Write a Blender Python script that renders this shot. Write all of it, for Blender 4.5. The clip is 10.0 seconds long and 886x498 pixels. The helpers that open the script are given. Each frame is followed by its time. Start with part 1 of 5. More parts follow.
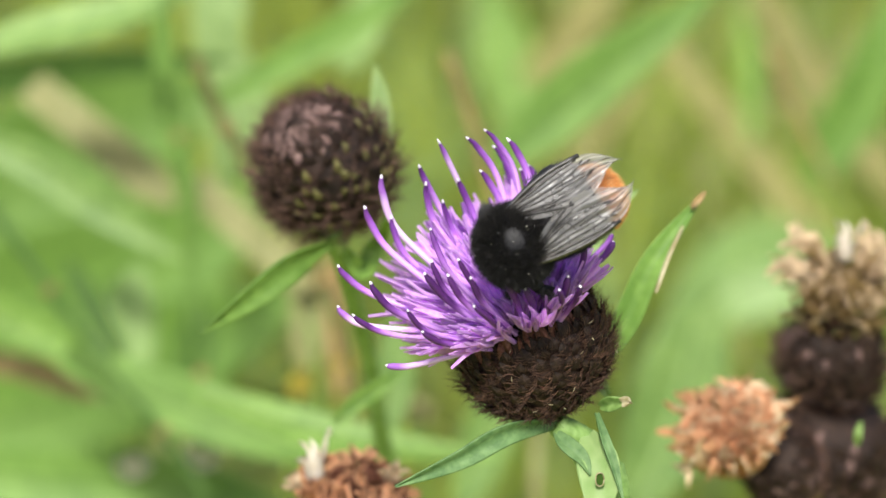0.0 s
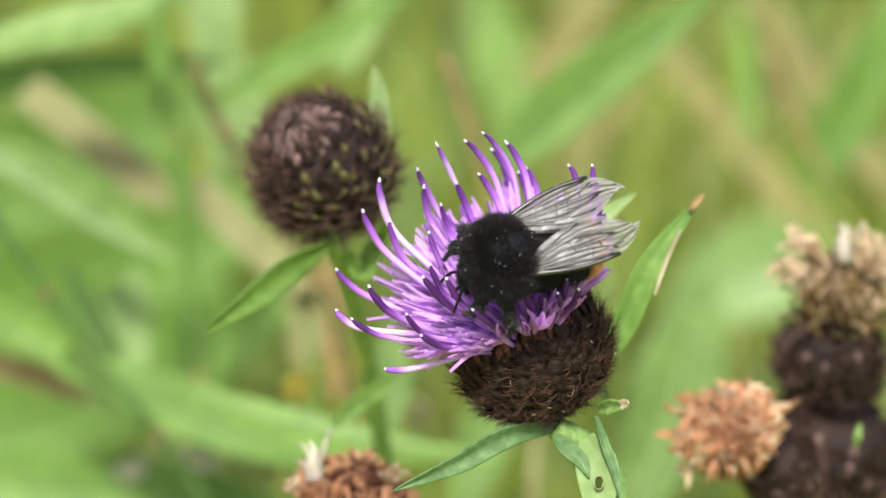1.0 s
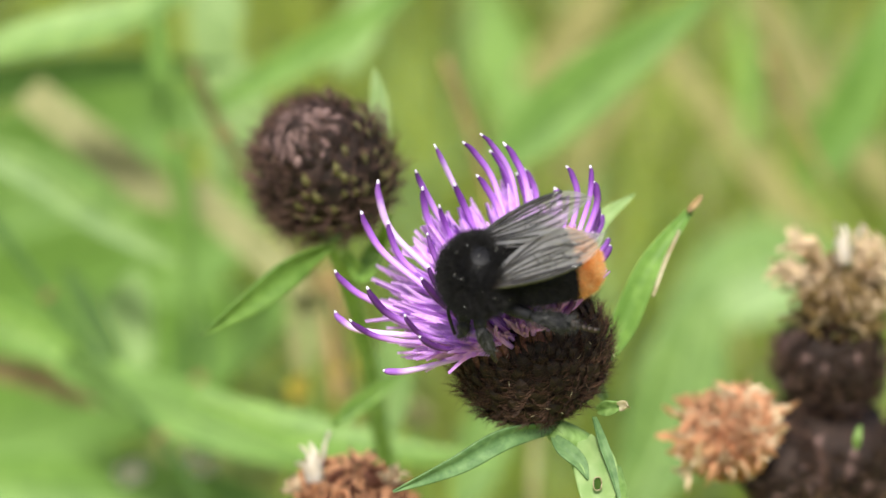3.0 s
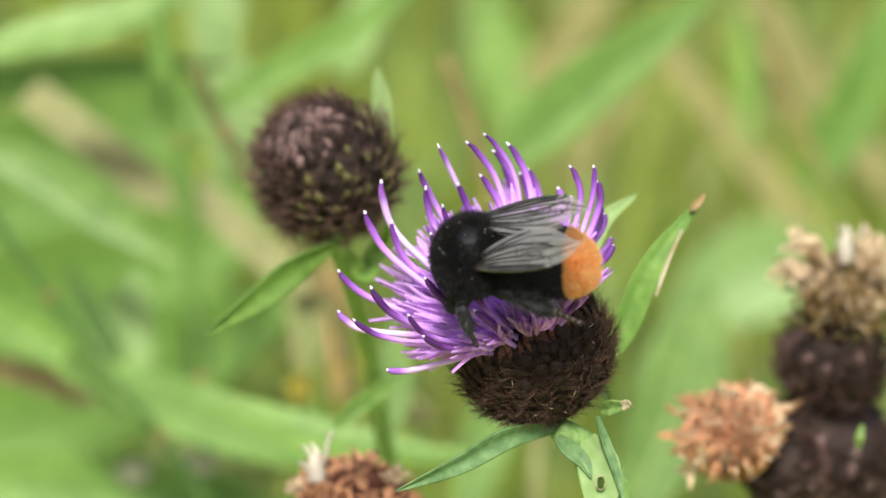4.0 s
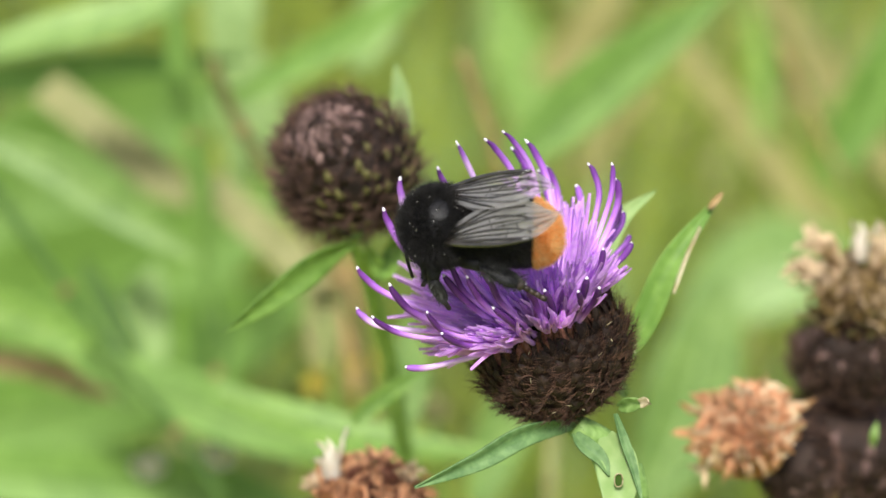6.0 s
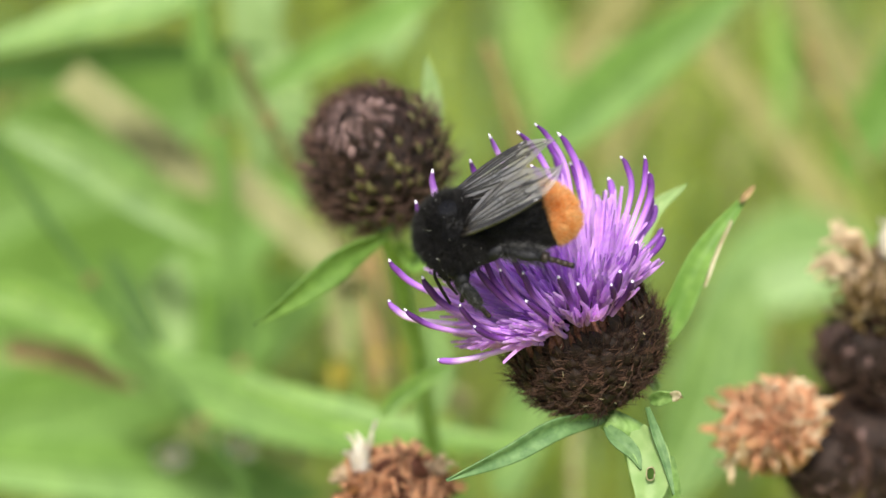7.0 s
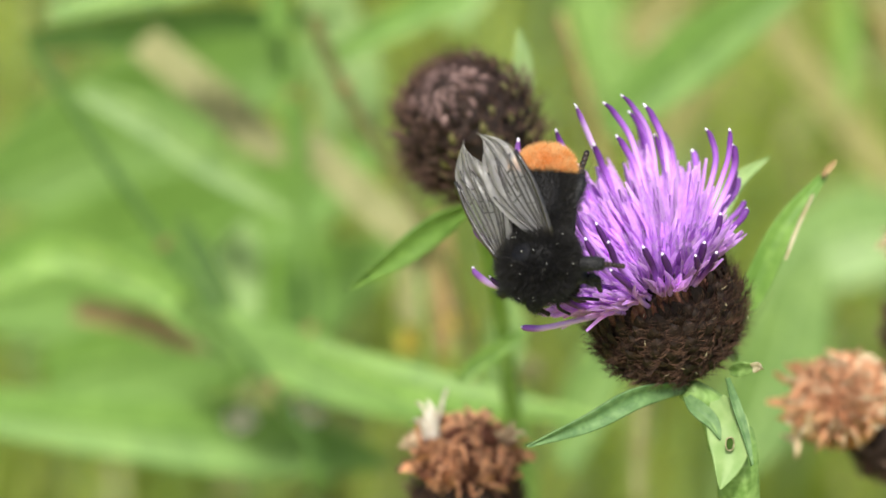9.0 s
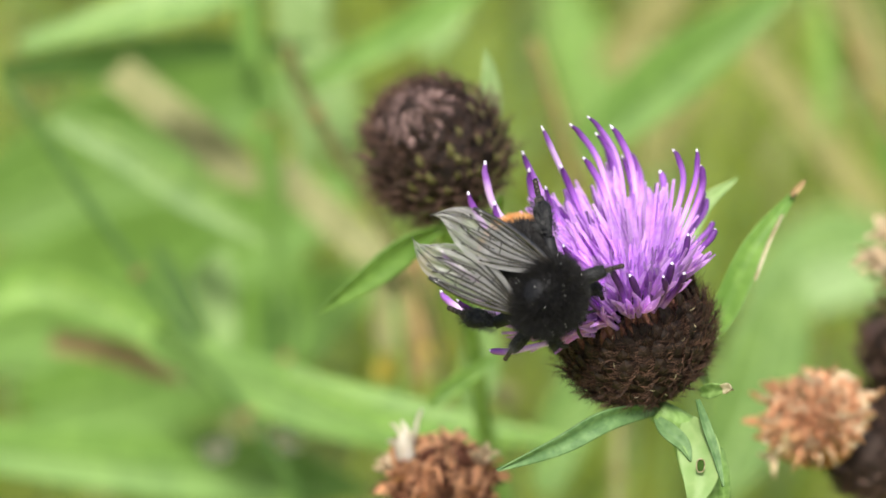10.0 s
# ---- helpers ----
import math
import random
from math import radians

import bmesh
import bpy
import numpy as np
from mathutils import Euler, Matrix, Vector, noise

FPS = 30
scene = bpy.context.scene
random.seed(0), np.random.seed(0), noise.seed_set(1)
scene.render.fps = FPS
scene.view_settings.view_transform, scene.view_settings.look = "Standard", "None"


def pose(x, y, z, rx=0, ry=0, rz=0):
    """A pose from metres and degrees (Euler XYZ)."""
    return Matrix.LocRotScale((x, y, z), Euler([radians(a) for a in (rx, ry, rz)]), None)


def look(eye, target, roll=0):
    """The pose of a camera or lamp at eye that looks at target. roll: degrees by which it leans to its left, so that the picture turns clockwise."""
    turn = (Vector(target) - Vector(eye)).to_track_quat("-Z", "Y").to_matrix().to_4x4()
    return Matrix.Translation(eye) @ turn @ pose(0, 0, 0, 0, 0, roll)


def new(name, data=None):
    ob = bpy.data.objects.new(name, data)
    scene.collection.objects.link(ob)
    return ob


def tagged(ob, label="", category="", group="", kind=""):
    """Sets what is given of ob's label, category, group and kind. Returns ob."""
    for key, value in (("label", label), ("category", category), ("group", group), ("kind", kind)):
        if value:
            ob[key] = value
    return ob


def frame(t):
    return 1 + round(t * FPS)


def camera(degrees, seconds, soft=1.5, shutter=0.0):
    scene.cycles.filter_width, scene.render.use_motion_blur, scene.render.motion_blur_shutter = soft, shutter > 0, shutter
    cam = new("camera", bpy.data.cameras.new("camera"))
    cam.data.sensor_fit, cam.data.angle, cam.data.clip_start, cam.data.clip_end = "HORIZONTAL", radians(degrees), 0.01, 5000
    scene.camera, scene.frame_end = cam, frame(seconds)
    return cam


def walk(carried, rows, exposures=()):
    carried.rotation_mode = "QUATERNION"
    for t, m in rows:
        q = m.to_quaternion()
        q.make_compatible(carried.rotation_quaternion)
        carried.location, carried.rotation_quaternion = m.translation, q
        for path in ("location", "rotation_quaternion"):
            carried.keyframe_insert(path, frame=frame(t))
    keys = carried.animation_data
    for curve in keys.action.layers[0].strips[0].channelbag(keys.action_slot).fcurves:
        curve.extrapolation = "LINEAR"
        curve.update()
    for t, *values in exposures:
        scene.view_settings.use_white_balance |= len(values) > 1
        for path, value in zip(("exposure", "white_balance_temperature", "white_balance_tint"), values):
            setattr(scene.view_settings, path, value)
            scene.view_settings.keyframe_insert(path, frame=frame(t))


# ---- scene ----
cam = camera(18.0, 10.0, 1.5)
cam.data.dof.use_dof = True
cam.data.dof.focus_distance = 0.277
cam.data.dof.aperture_fstop = 17.0
PATH = [
    (0, -0.00666, -0.25451, 0.57621, 65.000, -0.000, 0.000),
    (0.5, -0.00639, -0.25505, 0.57644, 65.031, 0.151, -0.049),
    (1, -0.00696, -0.25414, 0.57646, 64.987, 0.083, -0.145),
    (1.5, -0.00637, -0.25443, 0.57662, 65.038, 0.289, -0.161),
    (2, -0.00693, -0.25460, 0.57666, 65.048, 0.155, -0.210),
    (2.5, -0.00641, -0.25437, 0.57635, 65.064, 0.182, -0.101),
    (4, -0.00706, -0.25484, 0.57652, 65.061, 0.183, -0.171),
    (4.5, -0.00745, -0.25482, 0.57657, 65.029, 0.098, -0.169),
    (5, -0.00710, -0.25486, 0.57683, 64.954, 0.091, -0.014),
    (6.5, -0.00882, -0.25497, 0.57731, 64.806, 0.173, 0.144),
    (7, -0.01006, -0.25459, 0.57745, 64.666, 0.093, 0.349),
    (7.5, -0.01145, -0.25610, 0.57724, 64.703, -0.063, 0.589),
    (8, -0.01372, -0.25651, 0.57663, 64.975, -0.071, 0.645),
    (8.5, -0.01259, -0.25695, 0.57729, 64.670, -0.139, 1.165),
    (9, -0.01407, -0.25703, 0.57794, 64.107, -0.445, 1.621),
    (9.5, -0.01355, -0.25632, 0.57744, 64.746, -0.213, 0.967),
    (10, -0.01192, -0.25646, 0.57691, 64.742, 0.012, 1.151),
]
walk(cam, [(t, pose(*row)) for t, *row in PATH])

# ---- world, sun ----
SUN = Vector((-0.03, -0.5, 0.86)).normalized()
world = bpy.data.worlds.new("sky")
scene.world = world
world.use_nodes = True
nt = world.node_tree
sky = nt.nodes.new("ShaderNodeTexSky")
sky.sky_type, sky.sun_disc = "NISHITA", False
sky.air_density, sky.dust_density, sky.ozone_density = 0.9, 4.0, 0.9
sky.sun_elevation = math.asin(SUN.z)
sky.sun_rotation = math.atan2(SUN.x, SUN.y)
nt.links.new(sky.outputs[0], nt.nodes["Background"].inputs[0])
nt.nodes["Background"].inputs[1].default_value = 0.14
lamp = bpy.data.lights.new("sun", "SUN")
lamp.energy, lamp.angle, lamp.color = 3.8, radians(9.0), (0.99, 0.975, 0.93)
sun = new("sun", lamp)
sun.matrix_world = look(SUN * 5, (0, 0, 0))
scene.view_settings.exposure = 0.56

# ---- materials ----
MM = 0.001


def material(name, low, high, scale=300.0, rough=0.6, through_light=0.0, gloss=0.3, bump=0.0, spread=0.12, fine=4.0, sheen=0.0):
    """Two-tone surface with coarse and fine variation; through_light lets part of the light pass as in thin leaves."""
    m = bpy.data.materials.new(name)
    m.use_nodes = True
    t = m.node_tree
    n, link = t.nodes, t.links.new
    b = n["Principled BSDF"]
    b.inputs["Roughness"].default_value = rough
    b.inputs["Specular IOR Level"].default_value = gloss
    b.inputs["Sheen Weight"].default_value = sheen
    co = n.new("ShaderNodeTexCoord")
    n1 = n.new("ShaderNodeTexNoise")
    n1.inputs["Scale"].default_value = scale
    n1.inputs["Detail"].default_value = 3
    n2 = n.new("ShaderNodeTexNoise")
    n2.inputs["Scale"].default_value = scale * fine
    n2.inputs["Detail"].default_value = 2
    link(co.outputs["Object"], n1.inputs["Vector"])
    link(co.outputs["Object"], n2.inputs["Vector"])
    add = n.new("ShaderNodeMath")
    add.operation = "ADD"
    link(n1.outputs["Fac"], add.inputs[0])
    link(n2.outputs["Fac"], add.inputs[1])
    ramp = n.new("ShaderNodeMapRange")
    ramp.inputs["From Min"].default_value, ramp.inputs["From Max"].default_value = 0.75, 1.25
    link(add.outputs[0], ramp.inputs["Value"])
    mix = n.new("ShaderNodeMix")
    mix.data_type = "RGBA"
    link(ramp.outputs[0], mix.inputs["Factor"])
    mix.inputs["A"].default_value, mix.inputs["B"].default_value = (*low, 1), (*high, 1)
    info, isl = n.new("ShaderNodeObjectInfo"), n.new("ShaderNodeNewGeometry")
    both = n.new("ShaderNodeMath")
    both.operation = "ADD"
    link(info.outputs["Random"], both.inputs[0])
    link(isl.outputs["Random Per Island"], both.inputs[1])
    val = n.new("ShaderNodeMapRange")
    val.inputs["From Max"].default_value = 2.0
    val.inputs["To Min"].default_value, val.inputs["To Max"].default_value = 1 - 2 * spread, 1 + 2 * spread
    link(both.outputs[0], val.inputs["Value"])
    hsv = n.new("ShaderNodeHueSaturation")
    link(mix.outputs["Result"], hsv.inputs["Color"])
    link(val.outputs[0], hsv.inputs["Value"])
    link(hsv.outputs[0], b.inputs["Base Color"])
    if bump:
        bp = n.new("ShaderNodeBump")
        bp.inputs["Strength"].default_value, bp.inputs["Distance"].default_value = bump, 0.0003
        link(n2.outputs["Fac"], bp.inputs["Height"])
        link(bp.outputs[0], b.inputs["Normal"])
    if through_light:
        tr = n.new("ShaderNodeBsdfTranslucent")
        ms = n.new("ShaderNodeMixShader")
        ms.inputs[0].default_value = through_light
        link(hsv.outputs[0], tr.inputs[0])
        link(b.outputs[0], ms.inputs[1])
        link(tr.outputs[0], ms.inputs[2])
        link(ms.outputs[0], n["Material Output"].inputs[0])
    return m


def wing_film(name):
    """Clear smoky membrane: mostly lets light through, with a sheen and fine ripples."""
    m = bpy.data.materials.new(name)
    m.use_nodes = True
    t = m.node_tree
    n, link = t.nodes, t.links.new
    b = n["Principled BSDF"]
    b.inputs["Base Color"].default_value = (0.34, 0.33, 0.315, 1)
    b.inputs["Roughness"].default_value = 0.36
    b.inputs["Specular IOR Level"].default_value = 0.65
    b.inputs["IOR"].default_value = 1.8
    co = n.new("ShaderNodeTexCoord")
    mp = n.new("ShaderNodeMapping")
    mp.inputs["Scale"].default_value = (420, 900, 600)
    nz = n.new("ShaderNodeTexNoise")
    nz.inputs["Scale"].default_value = 1.0
    nz.inputs["Detail"].default_value = 2
    link(co.outputs["Object"], mp.inputs[0])
    link(mp.outputs[0], nz.inputs["Vector"])
    bp = n.new("ShaderNodeBump")
    bp.inputs["Strength"].default_value, bp.inputs["Distance"].default_value = 0.8, 0.0004
    link(nz.outputs["Fac"], bp.inputs["Height"])
    link(bp.outputs[0], b.inputs["Normal"])
    clear = n.new("ShaderNodeBsdfTransparent")
    clear.inputs[0].default_value = (0.82, 0.80, 0.77, 1)
    ms = n.new("ShaderNodeMixShader")
    fac = n.new("ShaderNodeMapRange")
    fac.inputs["To Min"].default_value, fac.inputs["To Max"].default_value = 0.3, 0.6
    link(nz.outputs["Fac"], fac.inputs["Value"])
    link(fac.outputs[0], ms.inputs[0])
    link(clear.outputs[0], ms.inputs[1])
    glow, both = n.new("ShaderNodeBsdfTranslucent"), n.new("ShaderNodeMixShader")
    glow.inputs[0].default_value = (0.66, 0.64, 0.6, 1)
    both.inputs[0].default_value = 0.3
    link(b.outputs[0], both.inputs[1])
    link(glow.outputs[0], both.inputs[2])
    link(both.outputs[0], ms.inputs[2])
    link(ms.outputs[0], n["Material Output"].inputs[0])
    return m


def anther_skin(name, stops):
    """Colour that changes along the tube, with fine streaks."""
    m = material(name, stops[0][1], stops[0][1], 900, 0.5, 0.15, 0.3, 0.1, 0.15)
    t = m.node_tree
    n, link = t.nodes, t.links.new
    uv, sep, ramp, nz = n.new("ShaderNodeUVMap"), n.new("ShaderNodeSeparateXYZ"), n.new("ShaderNodeValToRGB"), n.new("ShaderNodeMath")
    link(uv.outputs[0], sep.inputs[0])
    noise_fac = [q for q in n if q.bl_idname == "ShaderNodeTexNoise"][0]
    nz.operation = "MULTIPLY_ADD"
    link(noise_fac.outputs["Fac"], nz.inputs[0])
    nz.inputs[1].default_value = 0.06
    link(sep.outputs[0], nz.inputs[2])
    sub = n.new("ShaderNodeMath")
    sub.operation = "SUBTRACT"
    link(nz.outputs[0], sub.inputs[0])
    sub.inputs[1].default_value = 0.03
    link(sub.outputs[0], ramp.inputs[0])
    el = ramp.color_ramp.elements
    while len(el) < len(stops):
        el.new(0.5)
    for q, (p, c) in zip(el, stops):
        q.position, q.color = p, (*c, 1)
    hsv = [q for q in n if q.bl_idname == "ShaderNodeHueSaturation"][0]
    link(ramp.outputs[0], hsv.inputs["Color"])
    return m


COROLLA = material("lilac_corolla", (0.84, 0.5, 0.98), (0.94, 0.68, 1.0), 400, 0.6, 0.6, 0.25, 0.2, 0.14)
ANTHER = anther_skin("purple_anther", [(0, (0.76, 0.44, 0.92)), (0.4, (0.68, 0.35, 0.87)), (0.54, (0.4, 0.15, 0.6)), (0.72, (0.17, 0.045, 0.28)), (0.93, (0.085, 0.022, 0.14)), (0.95, (0.8, 0.72, 0.86))])
ANTHER_DARK = anther_skin("dark_purple_anther", [(0, (0.76, 0.44, 0.92)), (0.4, (0.64, 0.32, 0.84)), (0.5, (0.3, 0.1, 0.47)), (0.6, (0.1, 0.024, 0.165)), (0.93, (0.055, 0.014, 0.09)), (0.95, (0.82, 0.75, 0.88))])
ANTHER_WHITISH = anther_skin("whitish_lilac_anther", [(0, (0.7, 0.36, 0.88)), (0.35, (0.8, 0.58, 0.9)), (0.55, (0.74, 0.48, 0.86)), (0.68, (0.36, 0.14, 0.56)), (0.93, (0.24, 0.08, 0.38)), (0.95, (0.88, 0.82, 0.92))])
BRACT = material("dark_bract", (0.008, 0.005, 0.004), (0.03, 0.017, 0.011), 700, 0.7, 0.0, 0.25, 0.3, 0.3)
BUDBRISTLE = material("bud_bristle", (0.014, 0.008, 0.007), (0.17, 0.095, 0.065), 900, 0.65, 0.2, 0.3, 0.0, 0.4)
BRISTLE = material("brown_bristle", (0.006, 0.004, 0.003), (0.125, 0.066, 0.04), 900, 0.65, 0.25, 0.3, 0.0, 0.45)
PAPER = material("russet_papery_rim", (0.06, 0.02, 0.013), (0.24, 0.1, 0.06), 700, 0.55, 0.2, 0.3, 0.2, 0.25)
# mauve-brown bract, paled: the bud's sunlit top is put into this colour
BUDTIP_LIT = material("lit_bud_top_bract", (0.09, 0.057, 0.052), (0.3, 0.2, 0.175), 1100, 0.8, 0.0, 0.15, 0.3, 0.25)
GREENBRACT = material("green_bract", (0.1, 0.095, 0.03), (0.28, 0.25, 0.11), 500, 0.6, 0.1, 0.3)
DRYFLORET = material("dry_orange_floret", (0.42, 0.18, 0.08), (0.84, 0.5, 0.29), 500, 0.75, 0.25, 0.2, 0.2, 0.25)
DRYPALE = material("dry_straw_floret", (0.52, 0.37, 0.21), (0.78, 0.63, 0.43), 500, 0.75, 0.25, 0.2, 0.2, 0.22)
CREAM = material("cream_pappus", (0.78, 0.7, 0.58), (0.9, 0.85, 0.77), 700, 0.8, 0.5, 0.2)
STEM = material("green_stem", (0.13, 0.24, 0.05), (0.26, 0.4, 0.12), 350, 0.55, 0.12, 0.35, 0.3, 0.1)
LEAF = material("green_leaf", (0.135, 0.255, 0.04), (0.25, 0.405, 0.08), 160, 0.5, 0.35, 0.4, 0.3, 0.15)
LEAFDEEP = material("deep_green_leaf", (0.11, 0.215, 0.034), (0.17, 0.3, 0.055), 160, 0.55, 0.3, 0.3, 0.12, 0.12)
KNAPLEAF = material("grey_green_leaf", (0.07, 0.14, 0.045), (0.13, 0.225, 0.08), 300, 0.6, 0.15, 0.3, 0.35, 0.15)
LEAFDARK = material("dark_green_leaf", (0.045, 0.105, 0.016), (0.085, 0.16, 0.03), 160, 0.55, 0.2, 0.3, 0.1, 0.12)
LEAFBLUE = material("bluish_leaf", (0.125, 0.225, 0.052), (0.225, 0.35, 0.092), 160, 0.5, 0.3, 0.4, 0.3, 0.15)
LEAFPALE = material("pale_leaf", (0.25, 0.385, 0.125), (0.34, 0.47, 0.18), 160, 0.55, 0.4, 0.3, 0.15, 0.15)
LEAFEDGE = material("straw_leaf_edge", (0.4, 0.33, 0.18), (0.6, 0.55, 0.36), 400, 0.6, 0.3, 0.3)
OLIVE = material("olive_dry_blade", (0.17, 0.165, 0.05), (0.28, 0.255, 0.09), 160, 0.6, 0.2, 0.3, 0.2, 0.15)
STRAW = material("straw_stalk", (0.215, 0.222, 0.08), (0.31, 0.305, 0.13), 160, 0.6, 0.15, 0.3, 0.2, 0.15)
BROWNSTALK = material("brown_stalk", (0.16, 0.11, 0.04), (0.3, 0.2, 0.08), 200, 0.6, 0.1, 0.3, 0.2, 0.15)
DARKSTALK = material("dark_olive_stalk", (0.05, 0.055, 0.012), (0.12, 0.11, 0.03), 200, 0.6, 0.1, 0.3, 0.2, 0.15)
GRASS = material("meadow_grass", (0.24, 0.325, 0.045), (0.4, 0.465, 0.085), 40, 0.55, 0.45, 0.3, 0.0, 0.25)
SOIL = material("meadow_ground", (0.24, 0.29, 0.05), (0.4, 0.42, 0.1), 9, 0.9, 0.0, 0.1, 0.0, 0.0, 5)
BLOSSOM = material("yellow_blossom", (0.5, 0.42, 0.05), (0.66, 0.56, 0.12), 300, 0.6, 0.3)
SEEDFLUFF = material("pale_seed_fluff", (0.7, 0.68, 0.5), (0.86, 0.84, 0.7), 300, 0.8, 0.3)
CHITIN = material("black_chitin", (0.004, 0.004, 0.005), (0.01, 0.01, 0.011), 900, 0.6, 0.0, 0.25, 0.2, 0.1)
SHINY = material("glossy_black_cuticle", (0.003, 0.003, 0.004), (0.006, 0.006, 0.007), 900, 0.5, 0.0, 0.2, 0.1, 0.1)
BLACKHAIR = material("black_hair", (0.006, 0.0055, 0.005), (0.02, 0.018, 0.017), 900, 0.55, 0.0, 0.35, 0.0, 0.3)
ORANGEHAIR = material("orange_hair", (0.96, 0.44, 0.12), (1.0, 0.7, 0.34), 900, 0.6, 0.5, 0.3, 0.0, 0.2)
ORANGESKIN = material("orange_cuticle", (0.7, 0.2, 0.03), (0.85, 0.3, 0.05), 900, 0.6)
EYE = material("glossy_eye", (0.008, 0.006, 0.005), (0.02, 0.016, 0.014), 2500, 0.2, 0.0, 0.6, 0.2)
POLLEN = material("pollen_grain", (0.6, 0.58, 0.5), (0.85, 0.83, 0.76), 2500, 0.8)
LEGHAIR = material("dark_leg_hair", (0.006, 0.006, 0.006), (0.07, 0.068, 0.065), 900, 0.6, 0.0, 0.3, 0.0, 0.4)
TARSUS = material("brown_tarsus", (0.008, 0.006, 0.005), (0.04, 0.026, 0.018), 900, 0.5)
FILM = wing_film("wing_membrane")
VEIN = material("wing_vein", (0.008, 0.007, 0.006), (0.035, 0.03, 0.024), 900, 0.3, 0.0, 0.7)

# ---- building helpers ----
HEART = Vector((0, 0, 0.45))
rng = np.random.default_rng(7)


def at(x, y, z):
    """Millimetres from the flower's heart."""
    return HEART + Vector((x, y, z)) * MM


class Shape:
    """Gathers vertices and faces of one mesh, with a material slot for each face."""

    def __init__(self):
        self.v, self.f, self.m = [], [], []

    def add(self, verts, faces, slot=0):
        k = len(self.v)
        self.v += [tuple(p) for p in verts]
        self.f += [tuple(i + k for i in f) for f in faces]
        self.m += [slot] * len(faces)
        return self

    def mesh(self, name, mats, smooth=True):
        me = bpy.data.meshes.new(name)
        me.from_pydata(self.v, [], self.f)
        for m in mats if isinstance(mats, (list, tuple)) else [mats]:
            me.materials.append(m)
        me.polygons.foreach_set("material_index", self.m)
        me.polygons.foreach_set("use_smooth", [smooth] * len(self.f))
        me.update()
        return me


def part(name, shape, mats, parent=None, label="", smooth=True):
    me = shape if isinstance(shape, bpy.types.Mesh) else shape.mesh(name, mats, smooth)
    ob = new(name, me)
    ob.parent = parent
    return tagged(ob, label) if label else ob


def bezier(pts, n):
    """Smooth line through the given points (Catmull-Rom)."""
    p = [Vector(q) for q in pts]
    if len(p) == 2:
        return [p[0].lerp(p[1], i / n) for i in range(n + 1)]
    p = [p[0] * 2 - p[1]] + p + [p[-1] * 2 - p[-2]]
    out, seg = [], len(p) - 3
    for i in range(n + 1):
        u = i / n * seg
        k = min(int(u), seg - 1)
        u -= k
        a, b, c, d = p[k:k + 4]
        out.append(0.5 * (2 * b + (c - a) * u + (2 * a - 5 * b + 4 * c - d) * u * u + (3 * b - a - 3 * c + d) * u ** 3))
    return out


def frames_along(line, hint=None):
    ups, side = [], None
    for i, p in enumerate(line):
        d = (line[min(i + 1, len(line) - 1)] - line[max(i - 1, 0)]).normalized()
        if side is None:
            h = Vector(hint) if hint else Vector((0.3, 0.2, 1)) if abs(d.z) < 0.9 else Vector((1, 0.2, 0))
            side = d.cross(h).normalized()
        side = (side - d * side.dot(d)).normalized()
        ups.append((d, side, side.cross(d)))
    return ups


def tube(shape, line, radii, sides=8, slot=0, ribs=0.0, flat=1.0):
    line = [Vector(p) for p in line]
    fr, n = frames_along(line), len(line)
    rad = [radii] * n if isinstance(radii, (int, float)) else list(np.interp(np.linspace(0, 1, n), np.linspace(0, 1, len(radii)), radii))
    verts = []
    for p, (d, s, u), r in zip(line, fr, rad):
        for k in range(sides):
            a = 2 * math.pi * k / sides
            q = r * (1 + ribs * (k % 2))
            verts.append(p + s * (math.cos(a) * q) + u * (math.sin(a) * q * flat))
    faces = [(i * sides + k, i * sides + (k + 1) % sides, (i + 1) * sides + (k + 1) % sides, (i + 1) * sides + k) for i in range(n - 1) for k in range(sides)]
    faces += [tuple(range(sides))[::-1], tuple((n - 1) * sides + k for k in range(sides))]
    return shape.add(verts, faces, slot)


def ball(shape, centre, radii, slot=0, rings=12, sides=18):
    c = Vector(centre)
    verts = [c + Vector((0, 0, -radii[2]))]
    for i in range(1, rings):
        a = -math.pi / 2 + math.pi * i / rings
        for k in range(sides):
            b = 2 * math.pi * k / sides
            verts.append(c + Vector((radii[0] * math.cos(a) * math.cos(b), radii[1] * math.cos(a) * math.sin(b), radii[2] * math.sin(a))))
    verts.append(c + Vector((0, 0, radii[2])))
    top = len(verts) - 1
    faces = [(0, 1 + (k + 1) % sides, 1 + k) for k in range(sides)]
    for i in range(rings - 2):
        o = 1 + i * sides
        faces += [(o + k, o + (k + 1) % sides, o + sides + (k + 1) % sides, o + sides + k) for k in range(sides)]
    o = 1 + (rings - 2) * sides
    faces += [(o + k, o + (k + 1) % sides, top) for k in range(sides)]
    return shape.add(verts, faces, slot)


